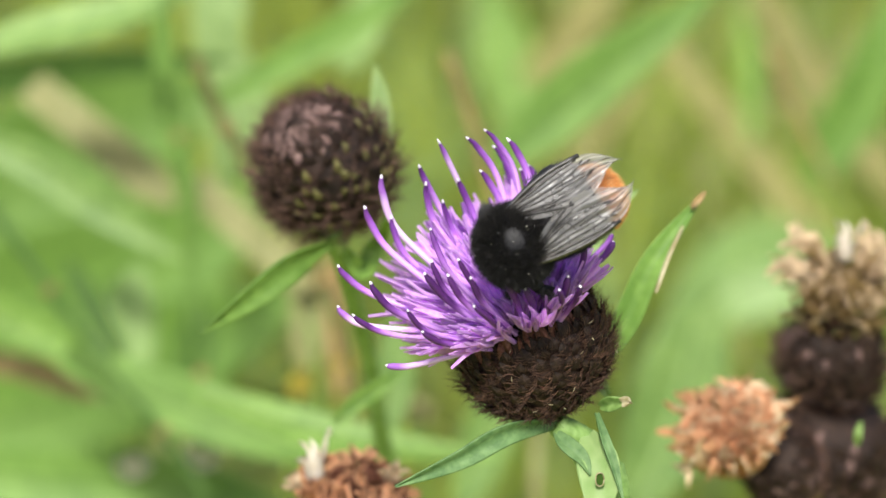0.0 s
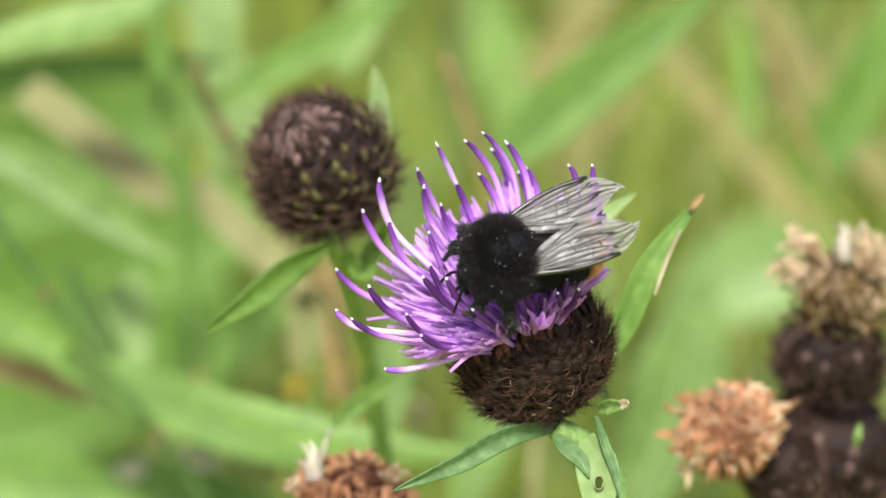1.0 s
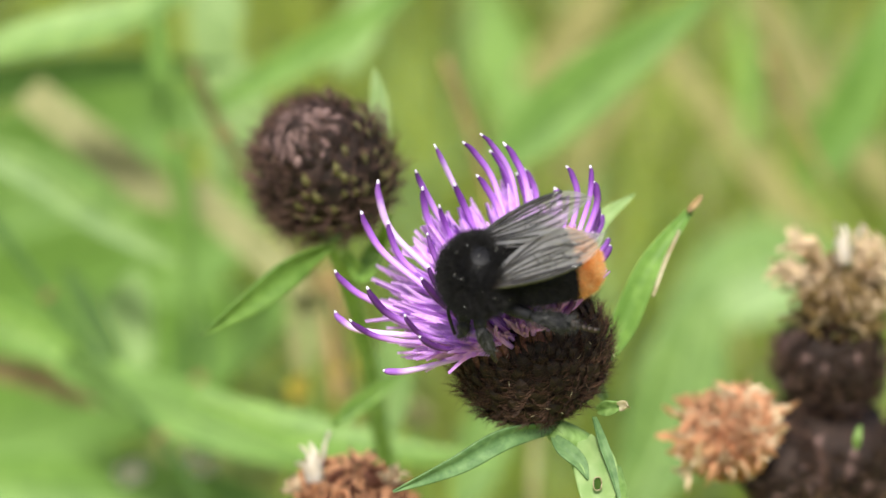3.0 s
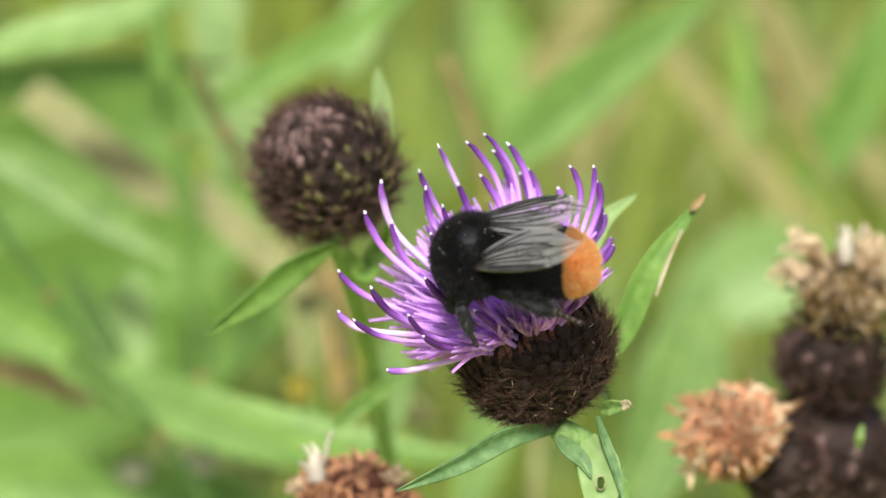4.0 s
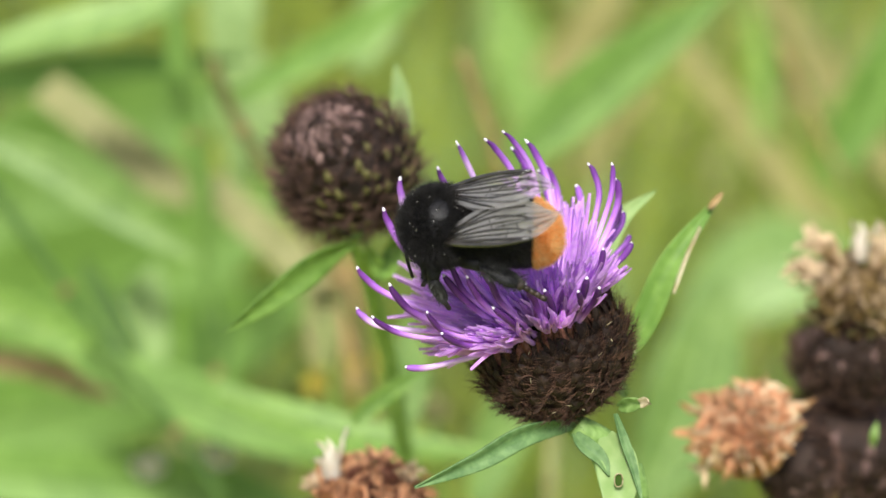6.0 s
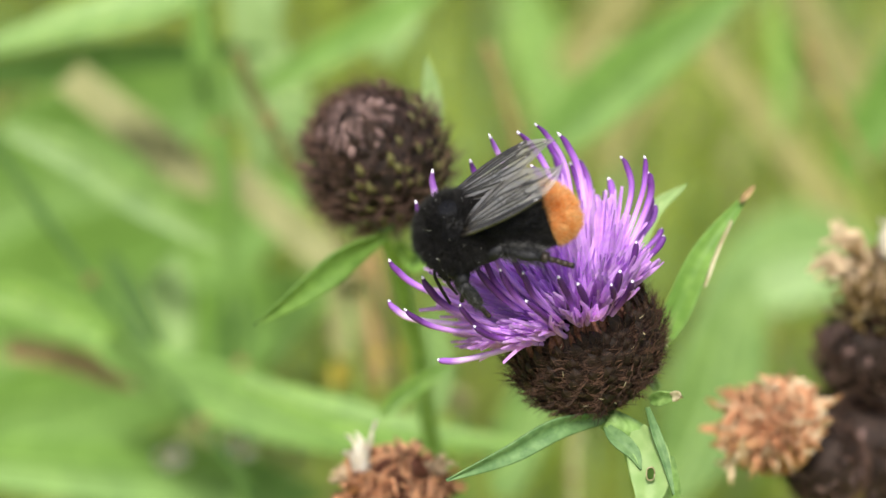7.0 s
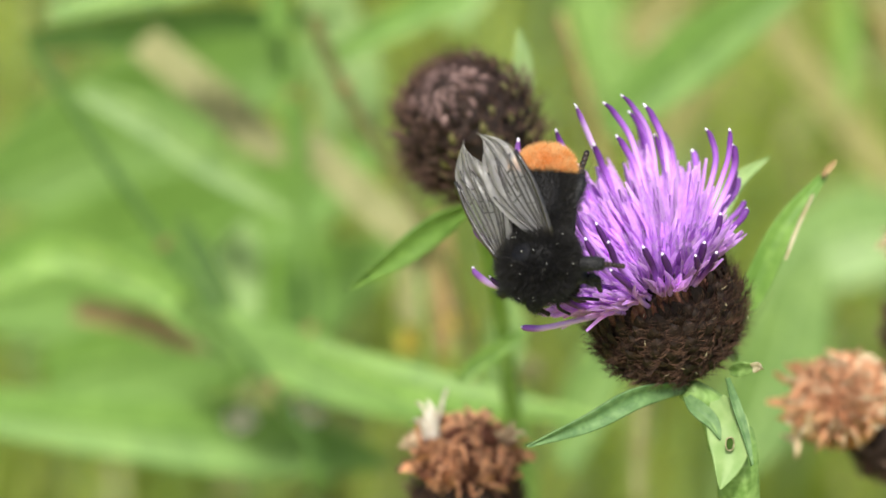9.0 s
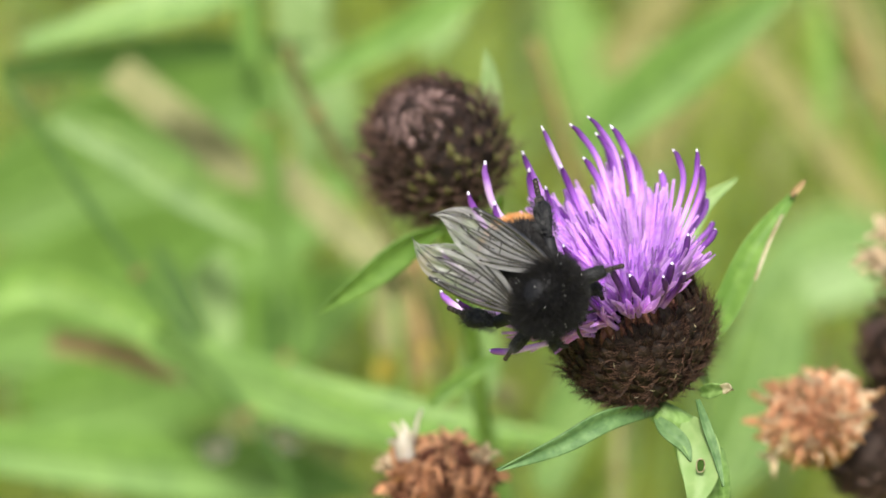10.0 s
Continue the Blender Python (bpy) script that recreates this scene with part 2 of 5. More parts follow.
def blade(shape, pts, width, hint=(0, -0.7, 0.7), fold=0.25, wave=0.0, n=16, thick=0.00025, slot=0, base=0.25, peak=0.4, phase=0.0, taper=2.2):
    """A lance-shaped leaf along a line, folded at its midrib, with a thickness. hint: the side its face is turned to."""
    line = bezier(pts, n)
    h = Vector(hint)
    verts = []
    for i, p in enumerate(line):
        u = i / n
        d = (line[min(i + 1, n)] - line[max(i - 1, 0)]).normalized()
        s = d.cross(h).normalized()
        up = s.cross(d)
        w = width / 2 * (base + (1 - base) * math.sin(math.pi / 2 * min(1, u / peak))) * (1 - max(0, (u - peak) / (1 - peak)) ** taper) + 0.00008
        wob = wave * width * math.sin(9 * u + phase)
        for k, c in enumerate((-1, -0.86, -0.45, 0, 0.45, 0.86, 1)):
            lift = fold * w * abs(c) + wob * c * abs(c) - (0.0002 if c == 0 else 0)
            verts.append(p + s * (w * c) + up * lift)
    m = 7
    count = len(verts)
    low = []
    for i in range(n + 1):
        d = (line[min(i + 1, n)] - line[max(i - 1, 0)]).normalized()
        up = d.cross(h).normalized().cross(d)
        low += [verts[i * m + k] - up * thick * (1.8 if k == 3 else 1) for k in range(m)]
    faces, slots = [], []
    for i in range(n):
        for k in range(m - 1):
            a, b = i * m + k, (i + 1) * m + k
            faces.append((a, a + 1, b + 1, b))
            faces.append((count + a, count + b, count + b + 1, count + a + 1))
            slots += [slot, slot]
        for k in (0, m - 1):
            a, b = i * m + k, (i + 1) * m + k
            faces.append((a, b, count + b, count + a) if k == 0 else (a, count + a, count + b, b))
            slots.append(slot)
    k0 = len(shape.v)
    shape.v += [tuple(p) for p in verts + low]
    shape.f += [tuple(i + k0 for i in f) for f in faces]
    shape.m += slots
    return shape


def axis_pose(place, axis, spin=0.0):
    q = Vector((0, 0, 1)).rotation_difference(Vector(axis).normalized())
    return Matrix.Translation(place) @ q.to_matrix().to_4x4() @ Matrix.Rotation(spin, 4, "Z")


def thing(name, label, category, group="", kind="", place=(0, 0, 0)):
    ob = new(name)
    ob.location = place
    ob.empty_display_size = 0.005
    return tagged(ob, label, category, group, kind)


def in_space(parent, p):
    """A world place in the space of a thing that is only moved, not turned."""
    return Vector(p) - parent.location


# ---- knapweed heads ----
def bract_mesh(name, length, width, bristles, reach, mats, seed, thick=0.00005):
    """A scale with a dark tip fringed with fine bristles; grows along +z, its back to +x."""
    r = np.random.default_rng(seed)
    s = Shape()
    L, w = length * MM, width * MM
    prof = [(0, 0.55, 0), (0.35, 1, 0.12), (0.7, 0.8, 0.16), (1, 0.1, 0.05)]
    levels = np.linspace(0, 1, 13)
    verts, faces = [], []
    for z in levels:
        b = np.interp(z, [p[0] for p in prof], [p[1] for p in prof])
        x = np.interp(z, [p[0] for p in prof], [p[2] for p in prof])
        verts += [Vector((x * L + (0.08 * L if y == 0 else 0), y * w * b, z * L)) for y in (-0.5, 0, 0.5)]
    faces = [(i * 3 + k, i * 3 + k + 1, i * 3 + k + 4, i * 3 + k + 3) for i in range(12) for k in range(2)]
    slots = [0] * len(faces)
    for j in range(bristles):
        side = -1 if j % 2 else 1
        i = 4 + int(8.99 * j / bristles)
        u = levels[i]
        k = i * 3 + (0 if side < 0 else 2)
        root = verts[k]
        ang = radians(90 - 75 * (u - 0.35) / 0.65 + r.uniform(-20, 20))
        d = Vector((r.uniform(0.1, 0.8), side * math.sin(ang), math.cos(ang) + 0.1)).normalized()
        ln = reach * MM * r.uniform(0.6, 1.15)
        t = Vector((0, 0.3, 1)).cross(d).normalized() * thick
        tip = root + d * ln + Vector((r.uniform(-0.7, 0.6), r.uniform(-0.6, 0.6), r.uniform(-0.4, 0.6))) * ln * 0.5
        mid = root + d * ln * 0.5
        n = len(verts)
        verts += [root + t, mid, mid + t * 0.8, tip]
        faces += [(k, n, n + 2, n + 1), (n + 1, n + 2, n + 3)]
        slots += [1, 1]
    s.add(verts, faces)
    s.m = slots
    return s.mesh(name, mats, False)


def head_radius(profile, z):
    return float(np.interp(z, [p[0] for p in profile], [p[1] for p in profile]))


def clad(parent, profile, meshes, count, z_low, z_high, spin=0.0, tilt=0.25, grow=(1.0, 1.0), pick=None, seed=1, loose=0.12):
    """Scales laid over a rounded head in spiral rows, one object each, all on shared meshes."""
    r = np.random.default_rng(seed)
    for k in range(count):
        u = (k + 0.5) / count
        z = z_low + (z_high - z_low) * u
        rad = head_radius(profile, z) * MM
        slope = (head_radius(profile, z + 0.4) - head_radius(profile, z - 0.4)) / 0.8
        a = k * 2.39996 + spin + r.uniform(-0.12, 0.12)
        out = Vector((math.cos(a), math.sin(a), 0))
        up = (Vector((0, 0, 1)) + out * slope).normalized()
        up = (up + out * (tilt + r.uniform(-loose, loose)) + out.cross(up) * r.uniform(-loose, loose)).normalized()
        side = up.cross(out).normalized()
        back = side.cross(up)
        m = Matrix((back, side, up)).transposed().to_4x4()
        sc = grow[0] + (grow[1] - grow[0]) * u
        sc *= r.uniform(0.85, 1.15)
        name, me = meshes[int(r.integers(len(meshes)))] if pick is None else pick(u, r, a)
        ob = new(name, me)
        ob.parent = parent
        ob.matrix_basis = Matrix.Translation(out * rad + Vector((0, 0, z * MM)) - up * (0.0011 * sc) + back * 0.0001) @ m @ Matrix.Scale(sc, 4)


def turned(profile, sides=28, mat_slot=0):
    s = Shape()
    verts = [(r * MM * math.cos(2 * math.pi * k / sides), r * MM * math.sin(2 * math.pi * k / sides), z * MM) for z, r in profile for k in range(sides)]
    n = len(profile)
    faces = [(i * sides + k, i * sides + (k + 1) % sides, (i + 1) * sides + (k + 1) % sides, (i + 1) * sides + k) for i in range(n - 1) for k in range(sides)]
    faces += [tuple(range(sides))[::-1], tuple((n - 1) * sides + k for k in range(sides))]
    return s.add(verts, faces, mat_slot)


BRACTS = [("bract", bract_mesh("bract", 2.3, 1.6, 22, 2.0, [BRACT, BRISTLE], i, 0.00007)) for i in range(6)]
BRACTS_SHORT = [("bract", bract_mesh("bract", 2.4, 1.45, 34, 2.7, [BRACT, BUDBRISTLE], 10 + i, 0.00007)) for i in range(4)]
BRACTS_TOP = [("bract", bract_mesh("bract", 1.7, 0.9, 26, 1.1, [BUDTIP_LIT, BUDTIP_LIT], 20 + i)) for i in range(3)]
BRACTS_GREEN = [("bract", bract_mesh("bract", 2.9, 1.1, 18, 1.2, [GREENBRACT, BUDBRISTLE], 30 + i)) for i in range(2)]
RIM_BRACTS = [("rim_bract", bract_mesh("rim_bract", 2.6, 0.8, 14, 0.8, [PAPER, BRISTLE], 40 + i)) for i in range(3)]


def floret_mesh(seed, tube_len, lobe_len, curl):
    """One floret growing along +z: a pale tube split into narrow flat lobes."""
    r = np.random.default_rng(seed)
    s = Shape()
    lean = Vector((0.10, 0.03, 0)) * curl
    stem = [Vector((0, 0, 0)) + lean * (u * u) * tube_len * MM + Vector((0, 0, u * tube_len * MM)) for u in np.linspace(0, 1, 6)]
    tube(s, stem, [0.00022, 0.00024, 0.0003, 0.00042], 6, 0)
    top = stem[-1]
    for j in range(5):
        a = 2 * math.pi * j / 5 + r.uniform(-0.3, 0.3)
        out = Vector((math.cos(a), math.sin(a), 0))
        ln = lobe_len * MM * r.uniform(0.6, 1.15)
        spread = r.uniform(0.08, 0.4)
        pts = [top + out * 0.0002, top + out * (0.0003 + spread * ln * 0.35) + Vector((0, 0, ln * 0.5)), top + out * spread * ln * r.uniform(0.6, 1.3) + Vector((0, 0, ln))]
        blade(s, pts, 0.001 * r.uniform(0.7, 1.2), hint=out + Vector((0, 0, 0.05)), fold=0.2, n=7, thick=0.00006, base=0.7, peak=0.35, taper=1.25)
    return s.mesh("floret", [COROLLA])


FLORETS = [floret_mesh(50 + i, 5.2 + 0.3 * (i % 3), 6.4 + 0.5 * (i % 2), 0.5 + 0.2 * i) for i in range(6)]


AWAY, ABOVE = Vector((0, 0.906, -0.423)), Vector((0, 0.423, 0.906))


def anther_mesh(base, tip, axis, skin, seed):
    """A curved anther tube from base to tip: lilac below, dark purple above, with a small white style tip."""
    r = np.random.default_rng(seed)
    v = tip - base
    ln = v.length
    out = v - axis * v.dot(axis)
    out = (out.normalized() if out.length > 1e-6 else Vector((0, -1, 0))) - v.normalized() * 0.2
    bow = 0.14 * ln * r.uniform(0.6, 1.25) * (1 - 0.6 * max(0.0, -v.dot(AWAY) / ln))
    side = v.cross(axis).normalized() * ln * r.uniform(-0.04, 0.04)
    line = bezier([base, base.lerp(tip, 0.4) + out * bow * 0.7, base.lerp(tip, 0.72) + out * bow + side, base.lerp(tip, 0.92) + out * bow * 0.45 + side * 0.4, tip], 40)
    line = [p - base for p in line]
    w = r.uniform(0.85, 1.12)
    dark = 1 - r.uniform(6.6, 8.6) * MM / ln
    e = line[40] - line[39]
    hook = Vector(r.normal(0, 0.5, 3)) * e.length
    line += [line[40] + e * 0.4 + hook * 0.5, line[40] + e * 0.6 + hook]
    s = Shape()
    tube(s, line, [q * w * MM for q in (0.2, 0.24, 0.27, 0.29, 0.3, 0.31, 0.33, 0.35, 0.35, 0.31, 0.23, 0.16, 0.05)], 7)
    me = s.mesh("anther_tube", [skin])
    along = me.uv_layers.new(name="along")
    for loop, uv in zip(me.loops, along.data):
        u = min(1.0, (loop.vertex_index // 7) / 40)
        uv.uv = (0.5 * u / dark if u < dark else 0.5 + 0.43 * (u - dark) / (0.955 - dark) if u < 0.955 else 0.97, 0.5)
    return me


FLOWER_AXIS = Vector((-0.43, 0.08, 0.90)).normalized()
FAN_AXIS = Vector((-0.47, -0.03, 0.88)).normalized()
RIM = at(1.1, 0.1, 0.1)
FLOWER_PROFILE = [(-11.6, 0.8), (-11.1, 2.4), (-9.6, 4.3), (-8.0, 6.1), (-6.0, 7.2), (-4.2, 7.5), (-2.4, 7.1), (-0.8, 6.3), (0.1, 5.7)]


# tips of the longest anther tubes, and whether the tube below is whitish
RING_TIPS = [
    (at(-2.5, 7.3, 17.5), 0),
    (at(-4.3, 6.9, 16.8), 0),
    (at(-0.1, 6.9, 16.6), 0),
    (at(-7.1, 6.8, 16.4), 1),
    (at(-9.1, 6.0, 14.1), 0),
    (at(-8.4, 5.3, 12.5), 0),
    (at(-12.9, 5.3, 13.3), 1),
    (at(-14.6, 4.0, 10.4), 0),
    (at(-6.7, 4.8, 10.7), 0),
    (at(-2.9, 5.8, 13.6), 0),
    (at(-1.5, 10.5, 14.3), 0),
    (at(1.3, 11.4, 11.4), 0),
    (at(-11.9, 3.8, 9.4), 0),
    (at(6.2, 5.9, 14.5), 0),
    (at(8.6, 5.7, 14.6), 0),
    (at(8.9, 5.5, 13.0), 0),
    (at(10.7, 7.6, 5.7), 0),
    (at(10.0, 8.9, 7.8), 0),
    (at(2.1, 13.1, 11.1), 0),
    (at(-5.2, 5.7, 12.7), 0),
    (at(-0.5, 12.7, 12.0), 0),
    (at(9.6, 7.6, 9.3), 0),
    (at(-17.3, 1.5, 5.0), 0),
    (at(-17.3, -0.3, 1.3), 1),
    (at(-12.3, -8.5, -1.2), 1),
    (at(5.2, 9.8, 10.4), 1),
]
FRONT_TIPS = [
    (at(-13.8, -6.8, 7.1), 0),
    (at(-15.5, -8.0, 4.1), 0),
    (at(-8.7, -10.8, 3.7), 0),
    (at(-10.1, -10.5, 5.9), 0),
    (at(-8.5, -8.7, 9.0), 0),
    (at(-7.8, -7.9, 10.0), 0),
    (at(-6.2, -9.7, 9.3), 0),
    (at(-5.2, -9.5, 10.9), 0),
    (at(-7.9, -4.1, 11.7), 0),
    (at(-3.0, -11.5, 6.1), 0),
    (at(1.3, -10.9, 8.4), 0),
    (at(4.6, -10.3, 8.0), 0),
    (at(5.5, -9.3, 9.0), 0),
    (at(6.7, -9.7, 8.1), 0),
    (at(-3.7, -11.9, 7.0), 0),
    (at(-0.6, -11.1, 9.2), 0),
    (at(-4.0, -10.7, 9.5), 0),
    (at(10.6, 2.8, 7.1), 0),
    (at(7.3, -4.6, 9.9), 0),
    (at(3.4, 11.2, 4.7), 0),
    (at(1.0, 12.0, 5.7), 0),
    (at(5.2, 9.8, 6.7), 0),
]


def flowering_knapweed():
    plant = thing("knapweed_plant", "flowering knapweed with purple florets on a dark bristly head", "flower", place=RIM)
    head = part("involucre", turned(FLOWER_PROFILE), BRACT, plant, "dark brown bristly scaled base of the flower")
    head.matrix_basis = axis_pose((0, 0, 0), FLOWER_AXIS)
    clad(head, FLOWER_PROFILE, BRACTS, 240, -10.0, -1.0, tilt=0.5, grow=(0.8, 1.0), seed=3, loose=0.35)
    clad(head, FLOWER_PROFILE, RIM_BRACTS, 60, -1.2, -0.1, tilt=0.12, grow=(0.8, 1.0), seed=4, loose=0.25)
    r = np.random.default_rng(33)
    # tiny straw-coloured flakes scattered just above the scales
    for k in range(26):
        z, a = r.uniform(-9, -0.6), r.uniform(0, 2 * math.pi)
        rad = (head_radius(FLOWER_PROFILE, z) + r.uniform(0.7, 1.4)) * MM
        p = Vector((rad * math.cos(a), rad * math.sin(a), z * MM))
        q = Vector(r.normal(0, 1, 3)).normalized() * r.uniform(0.0002, 0.0005)
        s = Shape()
        tube(s, [p - q, p, p + q + Vector((0, 0, 0.0001))], [0.00003, 0.00008, 0.00003], 5, 0, 0, 0.5)
        part("chaff_flake", s, LEAFEDGE, head)
    r = np.random.default_rng(12)
    deep = (AWAY - FAN_AXIS * AWAY.dot(FAN_AXIS)).normalized()
    side = deep.cross(FAN_AXIS)
    count = 170
    for k in range(count):
        f = math.sqrt((k + 0.5) / count)
        a = k * 2.39996 + r.uniform(-0.15, 0.15)
        out = -side * math.cos(a) + deep * math.sin(a)
        across, back = -math.cos(a), out.dot(AWAY)
        widest = 76 * across ** 2 + (40 if back > 0 else 54) * (1 - across ** 2)
        theta = radians(widest * f ** 1.05 + r.uniform(-5, 5))
        d = (FAN_AXIS * math.cos(theta) + out * math.sin(theta)).normalized()
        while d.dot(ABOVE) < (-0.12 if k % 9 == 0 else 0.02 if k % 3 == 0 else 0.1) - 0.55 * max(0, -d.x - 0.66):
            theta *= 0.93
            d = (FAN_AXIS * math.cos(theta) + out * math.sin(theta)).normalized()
        base = (out - FLOWER_AXIS * out.dot(FLOWER_AXIS)) * (4.3 * f * MM) + FLOWER_AXIS * (-0.6 * MM)
        ob = part("floret", FLORETS[int(r.integers(len(FLORETS)))], None, plant)
        x = (out * math.cos(theta) - FAN_AXIS * math.sin(theta)).normalized()
        m = Matrix((x, d.cross(x), d)).transposed().to_4x4()
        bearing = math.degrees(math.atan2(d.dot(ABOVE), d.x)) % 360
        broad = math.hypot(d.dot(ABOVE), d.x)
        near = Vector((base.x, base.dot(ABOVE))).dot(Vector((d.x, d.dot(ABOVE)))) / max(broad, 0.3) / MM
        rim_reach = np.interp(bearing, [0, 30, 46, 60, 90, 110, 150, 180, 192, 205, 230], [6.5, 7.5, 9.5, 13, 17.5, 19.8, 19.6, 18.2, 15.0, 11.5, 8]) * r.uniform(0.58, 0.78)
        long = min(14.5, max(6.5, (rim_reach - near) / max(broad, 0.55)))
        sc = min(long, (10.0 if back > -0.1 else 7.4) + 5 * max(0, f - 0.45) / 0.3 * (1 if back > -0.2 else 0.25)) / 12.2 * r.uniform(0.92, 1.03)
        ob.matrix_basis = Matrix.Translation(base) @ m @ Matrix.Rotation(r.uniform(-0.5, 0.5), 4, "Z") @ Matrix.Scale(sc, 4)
    for j, (tip, pale) in enumerate(RING_TIPS + FRONT_TIPS):
        v = tip - RIM
        out = v - FLOWER_AXIS * v.dot(FLOWER_AXIS)
        front = max(0.0, -v.dot(AWAY) / v.length)
        base = out.normalized() * min(0.0038 + 0.001 * front, out.length * 0.35) - FLOWER_AXIS * (0.0004 + 0.0014 * front)
        ob = part("anther_tube", anther_mesh(base, v, FLOWER_AXIS, ANTHER_WHITISH if pale else ANTHER_DARK if tip.y < -0.006 else ANTHER, 200 + j), None, plant, "whitish lilac anther tube" if pale else "dark purple anther tube with a white tip")
        ob.location = base
    # stem, leaves
    L = lambda p: in_space(plant, p)
    s = Shape()
    tube(s, bezier([L(at(4.9, -4.6, -9.9)), L(at(7.8, -4.7, -12.4)), L(at(9.4, -5.3, -16.1)), L(at(10.8, -8.1, -24.5)), L(at(16, -2, -120)), L(at(20, 10, -448))], 30), [0.0011, 0.0017, 0.002, 0.0019, 0.0022], 12, 0, 0.12)
    part("stem", s, STEM, plant, "ribbed green stem")
    for pts, w, mat, hint in (
        ([at(8.5, 8.6, -11.2), at(12.5, 10.8, -6.4), at(15.8, 13.8, 0.0), at(21.1, 18.5, 5.4)], 0.0028, LEAFDEEP, (-0.25, -0.95, 0.2)),
        ([at(5.5, -4.1, -10.0), at(-0.1, -7.2, -9.6), at(-5.2, -9.2, -11.6), at(-11.4, -11.2, -13.5)], 0.0022, KNAPLEAF, (0.1, -0.97, 0.1)),
        ([at(4.8, -5.8, -10.2), at(5.7, -7.2, -10.7), at(7.3, -8.7, -11.6), at(8.1, -10.3, -12.6)], 0.0016, KNAPLEAF, (0.3, -0.8, 0.5)),
        ([at(9.2, -4.3, -8.1), at(10.0, -5.1, -7.4), at(10.8, -5.9, -6.8), at(11.7, -6.7, -6.2)], 0.0014, STEM, (0.1, -0.9, 0.4)),
        ([at(8.9, -5.4, -8.2), at(9.6, -8.3, -9.5), at(10.5, -10.3, -11.6), at(11.3, -12.6, -14.2)], 0.0008, KNAPLEAF, (0.3, -0.9, 0.2)),
        ([at(8.0, -6.0, -10.4), at(8.9, -8.8, -11.8), at(9.0, -11.0, -14.1), at(8.1, -13.3, -16.7)], 0.0042, LEAFPALE, (-0.1, -0.95, 0.2)),
        ([at(10.6, 4.6, -11.5), at(6.9, 11.6, -5.8), at(10.0, 17.5, 2.1), at(14.3, 20.1, 5.2)], 0.0022, LEAFPALE, (-0.2, -0.9, 0.4)),
    ):
        s = Shape()
        blade(s, [L(p) for p in pts], w, hint, 0.3, 0.03, 18, base=0.35)
        part("leaf", s, mat, plant)
    s = Shape()
    blade(s, [L(p) for p in (at(15.8, 10.7, -2.5), at(17.2, 13.0, 0.6), at(18.8, 15.3, 3.1))], 0.00022, (0.2, -0.9, 0.4), 0.2, 0.1, 10)
    part("dry_edge", s, LEAFEDGE, plant, "dry straw-coloured leaf edge")
    s = Shape()
    blade(s, [L(p) for p in (at(19.7, 16.5, 4.7), at(20.5, 17.2, 5.3), at(21.3, 17.9, 6.0))], 0.0006, (0.0, -0.9, 0.4), 0.2, 0.0, 8)
    part("dry_tip", s, BROWNSTALK, plant, "dry brown leaf tip")
    s = Shape()
    blade(s, [L(p) for p in (at(11.2, -6.6, -6.4), at(11.7, -6.9, -6.1), at(12.0, -7.3, -6.0))], 0.0009, (0.1, -0.9, 0.4), 0.2, 0.0, 6, base=0.9)
    part("broken_tip", s, LEAFEDGE, plant, "dry broken end of a small leaf")
    s = Shape()
    bite = L(at(9.0, -11.1, -12.7))
    oval = [Vector((0.00042 * math.cos(q), 0.0001 * math.sin(q * 3), 0.00082 * math.sin(q))) for q in np.linspace(0, 2 * math.pi, 15)]
    tube(s, [bite + p for p in oval], 0.00007, 6, 1)
    s.add([bite + p * 0.97 + Vector((0, 0.00006, 0)) for p in oval[:-1]], [tuple(range(14))], 0)
    part("eaten_spot", s, [LEAFDARK, LEAFEDGE], plant, "oval insect-eaten spot with a dry rim")
    return plant


# ---- bud ----
BUD = at(-20.0, 31.5, 3.7)
BUD_AXIS = Vector((-0.39, -0.38, 0.84)).normalized()
BUD_PROFILE = [(-8.1, 0.9), (-7.7, 2.6), (-6.4, 4.7), (-4.2, 6.4), (-1.5, 7.15), (1.0, 7.0), (3.5, 6.0), (5.4, 4.2), (6.4, 2.3), (6.8, 0.6)]


